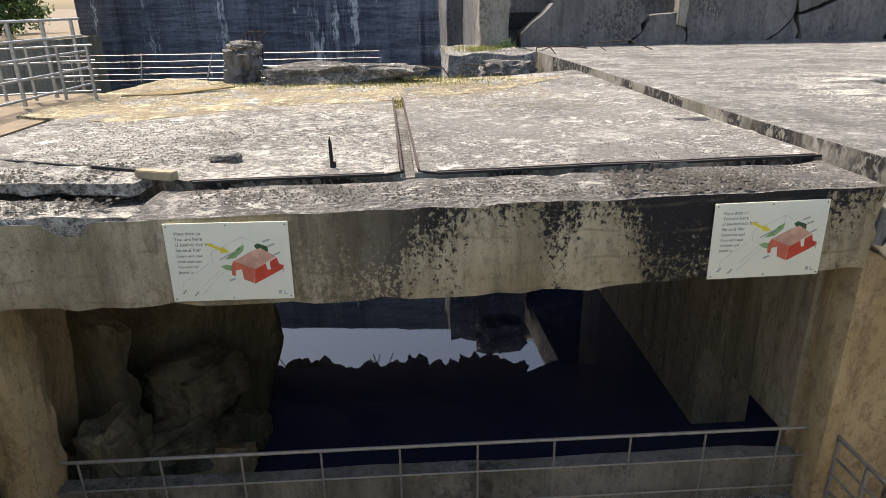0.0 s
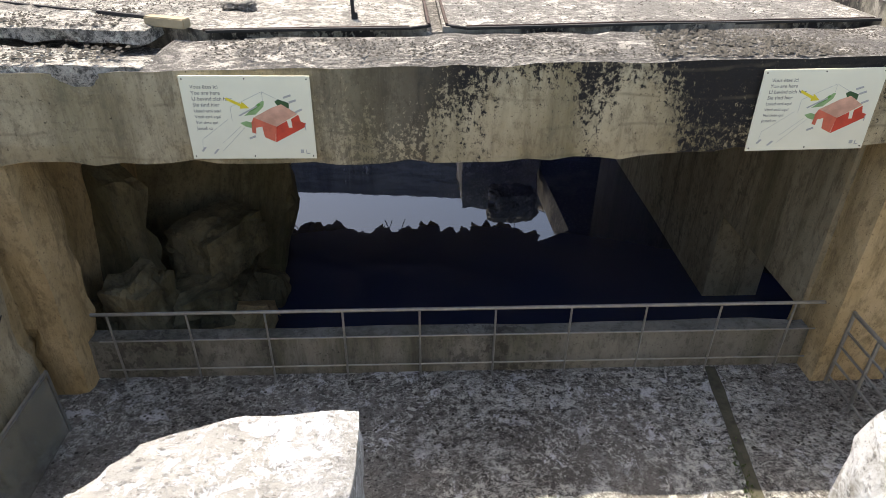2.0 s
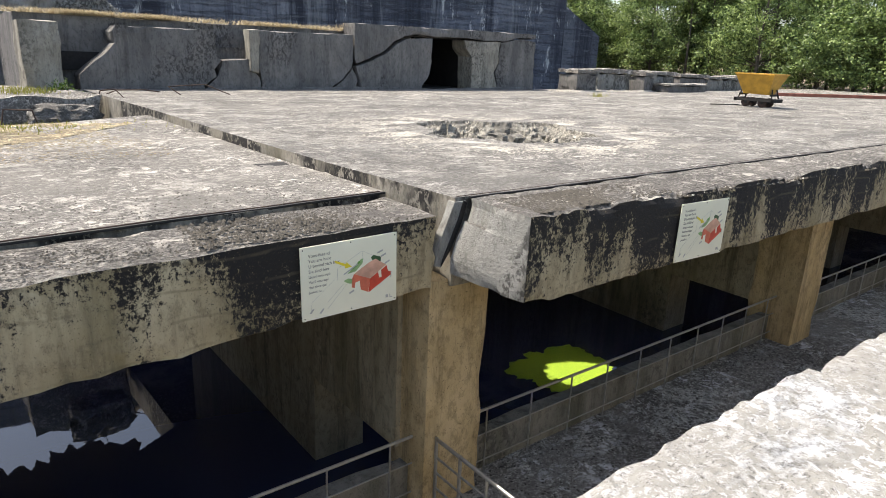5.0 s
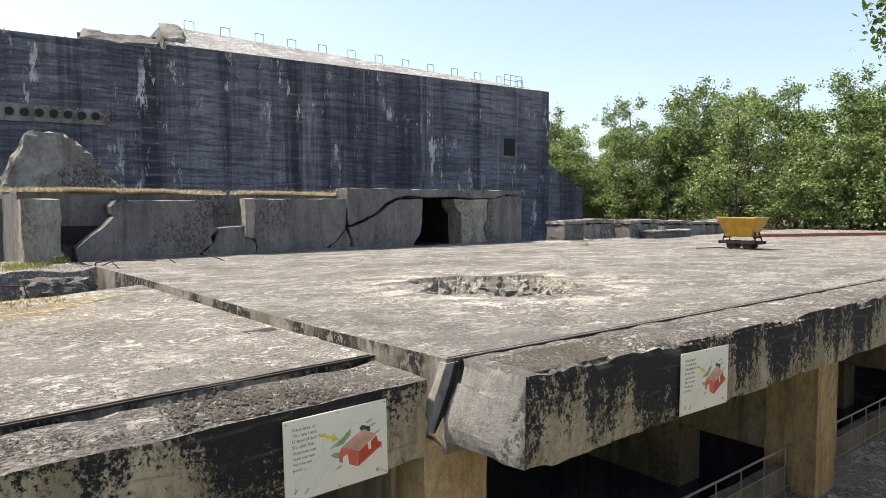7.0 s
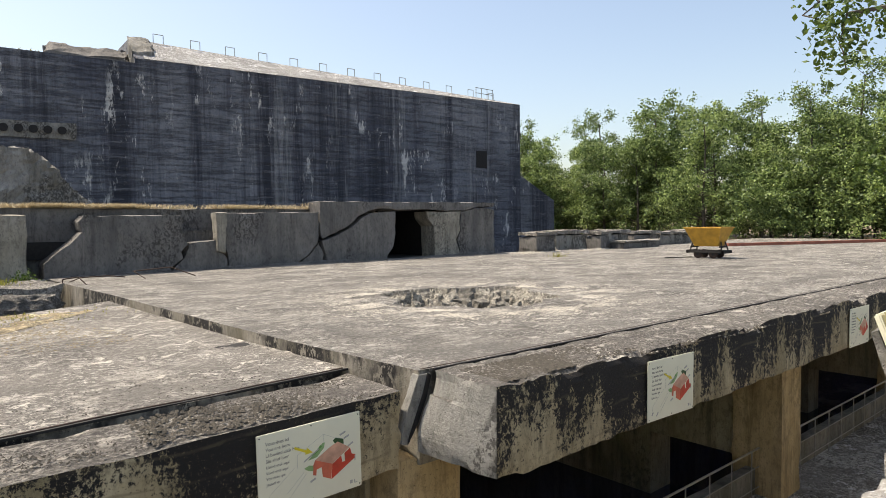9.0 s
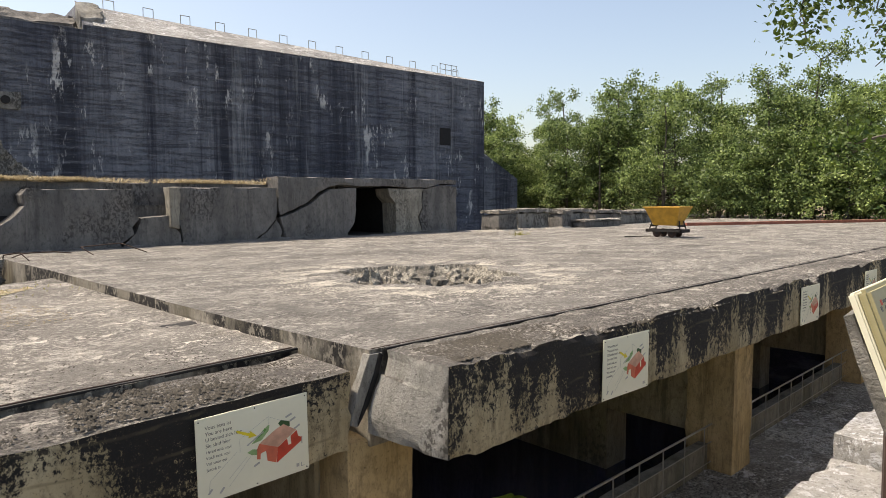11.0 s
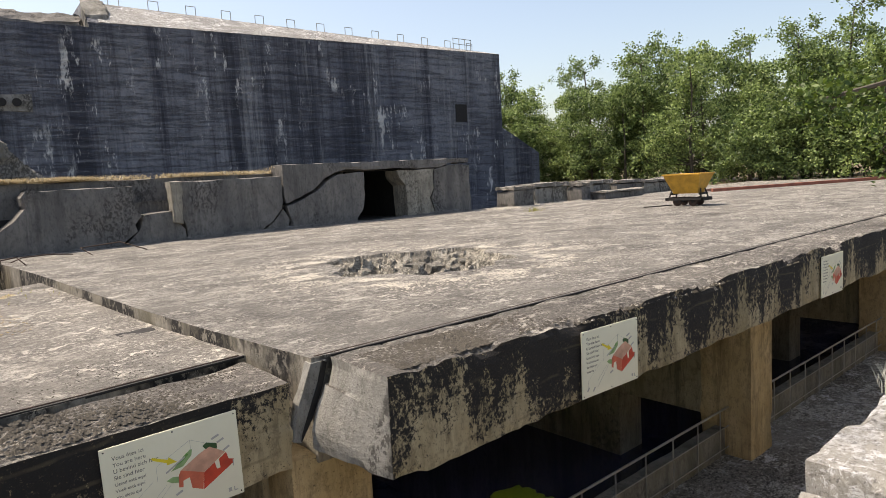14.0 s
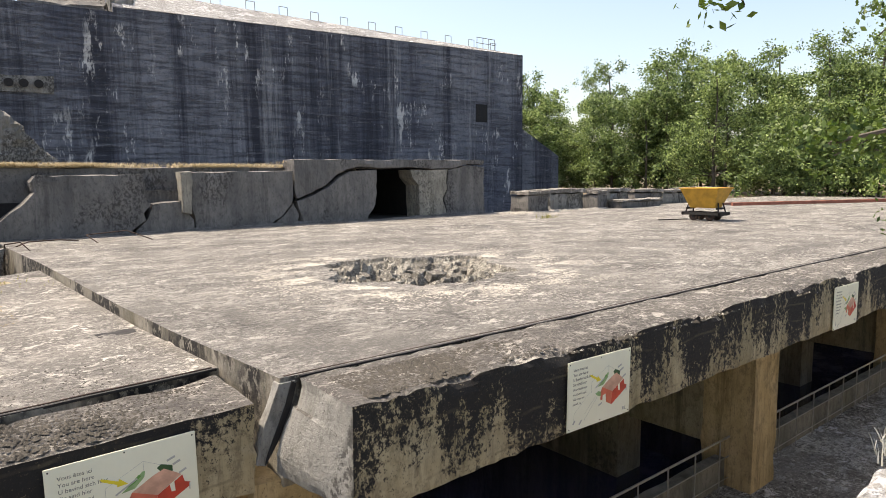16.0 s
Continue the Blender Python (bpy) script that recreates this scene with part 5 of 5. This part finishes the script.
def tree(seed, height, width, material, open_crown=False):
    r = random.Random(seed)
    t = thing("tree", (0, 0, 0), "tall leafy deciduous tree in summer green", "tree", "woodland trees")
    bm = bmesh.new()
    p, rad = Vector((0, 0, -0.4)), 0.018 * height
    tips = []
    for k in range(5):
        q = p + Vector((r.uniform(-0.25, 0.25), r.uniform(-0.25, 0.25), height * 0.19))
        tube(bm, p, q, rad, 7, rad * 0.75)
        p, rad = q, rad * 0.75
        if k >= 0:
            for _ in range(4 if k else 3):
                a = r.uniform(0, 6.28)
                ln = width * r.uniform(0.3, 0.62) * (1.05 - 0.12 * k)
                e = p + Vector((math.cos(a) * ln, math.sin(a) * ln, ln * r.uniform(0.1, 0.8)))
                tube(bm, p, e, rad * 0.4, 5, rad * 0.12)
                tips.append((p.lerp(e, 0.6), e))
    part("trunk", bm, M_BARK, t)
    centres = []
    for a, e in tips:
        for _ in range(5 if open_crown else 9):
            f = r.uniform(0.3, 1.1)
            c = a.lerp(e, f) + Vector((r.gauss(0, 0.09), r.gauss(0, 0.09), r.gauss(0.02, 0.07))) * width
            c.z = max(c.z, 0.25)
            centres.append(c[:])
    for _ in range(0 if open_crown else 40):
        a, ln = r.uniform(0, 6.28), width * r.uniform(0.25, 0.55)
        centres.append((math.cos(a) * ln, math.sin(a) * ln, r.uniform(0.2, height * 0.55)))
    crown = new("crown", leaf_mesh("crown", centres, 50, (0.27, 0.27, 0.22), 0.115, seed, material, 0.5))
    crown.parent = t
    return t


kinds = [tree(11, 9.5, 6.0, M_LEAF), tree(12, 10.5, 6.5, M_LEAF2), tree(13, 8.0, 5.5, M_LEAF2), tree(14, 13.0, 5.5, M_LEAF, True), tree(15, 11.5, 6.5, M_LEAF), tree(16, 5.0, 5.0, M_LEAF)]
tr = random.Random(21)
spots = []
for row, (far, kindset) in enumerate(((51, (5, 5, 2)), (54, (5, 5, 2)), (58, (0, 2, 1)), (64, (1, 0, 4)), (66, (4, 0, 1)), (72, (4, 3, 3)), (80, (3, 4, 3)))):
    for k in range(13):
        ang = radians(30 + 4.6 * k + tr.uniform(-1.2, 1.2))
        rr = far + tr.uniform(-2, 2) - 8 * max(0, (k - 5) / 8)
        spots.append((math.sin(ang) * rr - 3, math.cos(ang) * rr - 4, tr.choice(kindset)))
spots += [(41, 14.5, 3), (44, 12, 3), (-34, 36, 1), (-30, 41, 0), (-27, 30, 5), (-33, 29, 2), (-37, 33, 4), (-29.5, 34, 2), (-24.6, 27, 5), (-25, 22, 5), (-26, 17.5, 2), (-24.5, 31, 5), (-28, 24, 1)]
used = set()
for x, y, k in spots:
    if 20 < y and x < 46 and x > 0:
        f = (62 + 8 * tr.random()) / math.hypot(x, y)
        x, y = x * f, y * f
    if x < 46.5 and y > 0 and x > -20 and y < 30:
        x = 47 + tr.uniform(0, 2)
    m = pose(x, y, -0.14, 0, 0, tr.uniform(0, 360)) @ Matrix.Scale(tr.uniform(0.8, 1.06), 4)
    if k not in used:
        used.add(k)
        kinds[k].matrix_basis = m
    else:
        c = copy_thing(kinds[k], Matrix())
        c.matrix_basis = m

# overhanging tree by the path
near = thing("overhanging_tree", (4.6, -5.2, -0.14), "young tree with drooping twigs overhanging the path", "tree")
NO = Vector((4.6, -5.2, -0.14))
bm = bmesh.new()
fork = Vector((4.5, -5.0, 2.9))
tube(bm, (4.6, -5.2, -0.3), fork, 0.1, 9, 0.06)
bmesh.ops.translate(bm, verts=bm.verts[:], vec=-NO)
part("trunk", bm, M_BARK, near)
nr = random.Random(5)
ends = [((0.16, -2.66, 2.62), 0.3, 22), ((-0.45, -2.7, 2.62), 0.16, 8), ((0.6, -2.8, 2.8), 0.24, 20), ((1.2, -2.75, 2.85), 0.35, 14), ((1.85, -2.7, 2.8), 0.4, 18), ((2.3, -2.85, 2.75), 0.5, 26), ((2.6, -2.9, 2.5), 0.7, 22), ((1.25, -2.6, 1.8), 0.06, 12), ((1.75, -2.6, 1.86), 0.12, 16), ((2.3, -2.7, 1.98), 0.25, 20), ((2.4, -2.6, 1.66), 0.2, 16)]
cent = []
for e, drop, n in ends:
    e = Vector(e)
    mid = fork.lerp(e, 0.55) + Vector((0, 0, 0.35 if e.z > 2.4 else -0.1))
    bm = rod([fork - NO, mid - NO, e - NO], 0.012)
    tail_pts = [e + Vector((nr.uniform(-0.03, 0.03) * k, nr.uniform(-0.03, 0.03) * k, -drop * k / 4)) for k in range(5)]
    for a, b in zip(tail_pts, tail_pts[1:]):
        tube(bm, a - NO, b - NO, 0.004, 5)
    part("branch", bm, M_BARK, near)
    for _ in range(n):
        k = nr.uniform(-0.6, 4)
        q = tail_pts[max(0, int(k))] if k > 0 else e.lerp(mid, -k * 0.35)
        cent.append((q + Vector((nr.gauss(0, 0.05), nr.gauss(0, 0.05), nr.gauss(0, 0.06))) - NO)[:])
crown = new("leaves", leaf_mesh("leaves", cent, 24, (0.05, 0.05, 0.065), 0.02, 3, M_LEAFN, 0.2))
crown.parent = near
tagged(crown, "small fresh green pointed leaves")
sh = thing("pit_shrub", (-1.45, 15.9, -0.05), "bright green shrub hanging over the flooded pit", "shrub")
part("stem", rod([(0, 0.3, -0.2), (0, 0, 0.1), (0.2, -0.3, 0.0)], 0.02), M_BARK, sh)
cr = new("leaves", leaf_mesh("leaves", [(nr.gauss(0.1, 0.16), nr.gauss(0.1, 0.14), abs(nr.gauss(0.1, 0.1))) for _ in range(26)], 14, (0.07, 0.07, 0.06), 0.04, 6, M_LEAFN))
cr.parent = sh
grass("parapet_weeds", 60, blob(2.1, -2.75, 0.12, 0.06), 0.12, leaf_mat("pale_weed", (0.3, 0.3, 0.25), (0.5, 0.5, 0.45)), "pale dried weed growing on the parapet", -0.02, 0.8, 0.004)

structure("slab_corner", roughen(prism([(-0.12, -0.04), (0.03, -0.04), (-0.03, -0.26), (-0.14, -0.5), (-0.26, -0.71), (-0.34, -0.68), (-0.26, -0.36)], 0.974, 1.08), 0.12, 0.006, 3, 2, 0.012), M_BLOCKEND, "broken grey corner under the roof slab", "slab corner")
# Thin dark sheet painted as the shade in the gap.
structure("corner_gap_shade", roughen(prism([(-0.01, -0.03), (0.03, -0.06), (-0.03, -0.26), (-0.14, -0.5), (-0.27, -0.69), (-0.25, -0.62), (-0.17, -0.44), (-0.07, -0.22)], 0.958, 0.972), 0.08, 0.003, 5, 2, 0.0), M_DARK, "jagged dark sheet for the shade between beam end and slab corner", "gap")

# pilasters and plates of the west wall
structure("pilaster_1", roughen(box((-8.4, 1.05, -4.7), (-8.0, 1.6, -1.06)), 0.18, 0.03, 1.8, 12, 0.07), M_PILLAR, "crumbling yellowish pilaster of the side wall", "pilaster")
structure("pilaster_2", roughen(box((-8.4, -0.2, -3.75), (-8.14, 0.65, -0.9)), 0.2, 0.04, 1.4, 15, 0.08), M_WALLIN, "cracked pale concrete plate on the side wall", "wall plate")
bar([(-8.12, 0.5, -2.2), (-8.11, 0.3, -2.32), (-8.11, 0.15, -2.3), (-8.12, -0.1, -2.5)], 0.006, "dark_crack", "thin dark crack across the wall plate", M_DARK)

# niches in the second pillar's flank, and the dark room behind the doorway
# Solid blocks of darker concrete stand for the niches' shade.
for i in range(3):
    niche = box((8.155, 0.92, -1.72 - 0.5 * i), (8.2, 1.2, -1.4 - 0.5 * i), 0.006)
    structure("niche_%d" % (i + 1), niche, M_WALLIN, "darker block for the shade of a small niche in the pillar's side", "niche")
# The room's shade is put into the colour: added near-black walls and floor.
M_DOOR_SHADE = plain("doorway_shade_black", (0.018, 0.017, 0.016), 0.95, 0, 0.4, 4)
structure("doorway_back", box((11.0, 21.2, -0.4), (14.2, 21.4, 1.97)), M_DOOR_SHADE, "added back wall, black for the shade inside the doorway", "wall")
structure("doorway_floor", box((11.3, 17.6, -0.2), (13.72, 21.18, 0.012)), M_DOOR_SHADE, "added floor, black for the shade inside the doorway", "floor")
for i, x in enumerate((11.41, 13.91)):
    structure("doorway_side_%d" % (i + 1), box((x, 18.22, 0.02), (x + 0.08, 21.18, 1.96)), M_DOOR_SHADE, "added side wall, black for the shade inside the doorway", "wall")
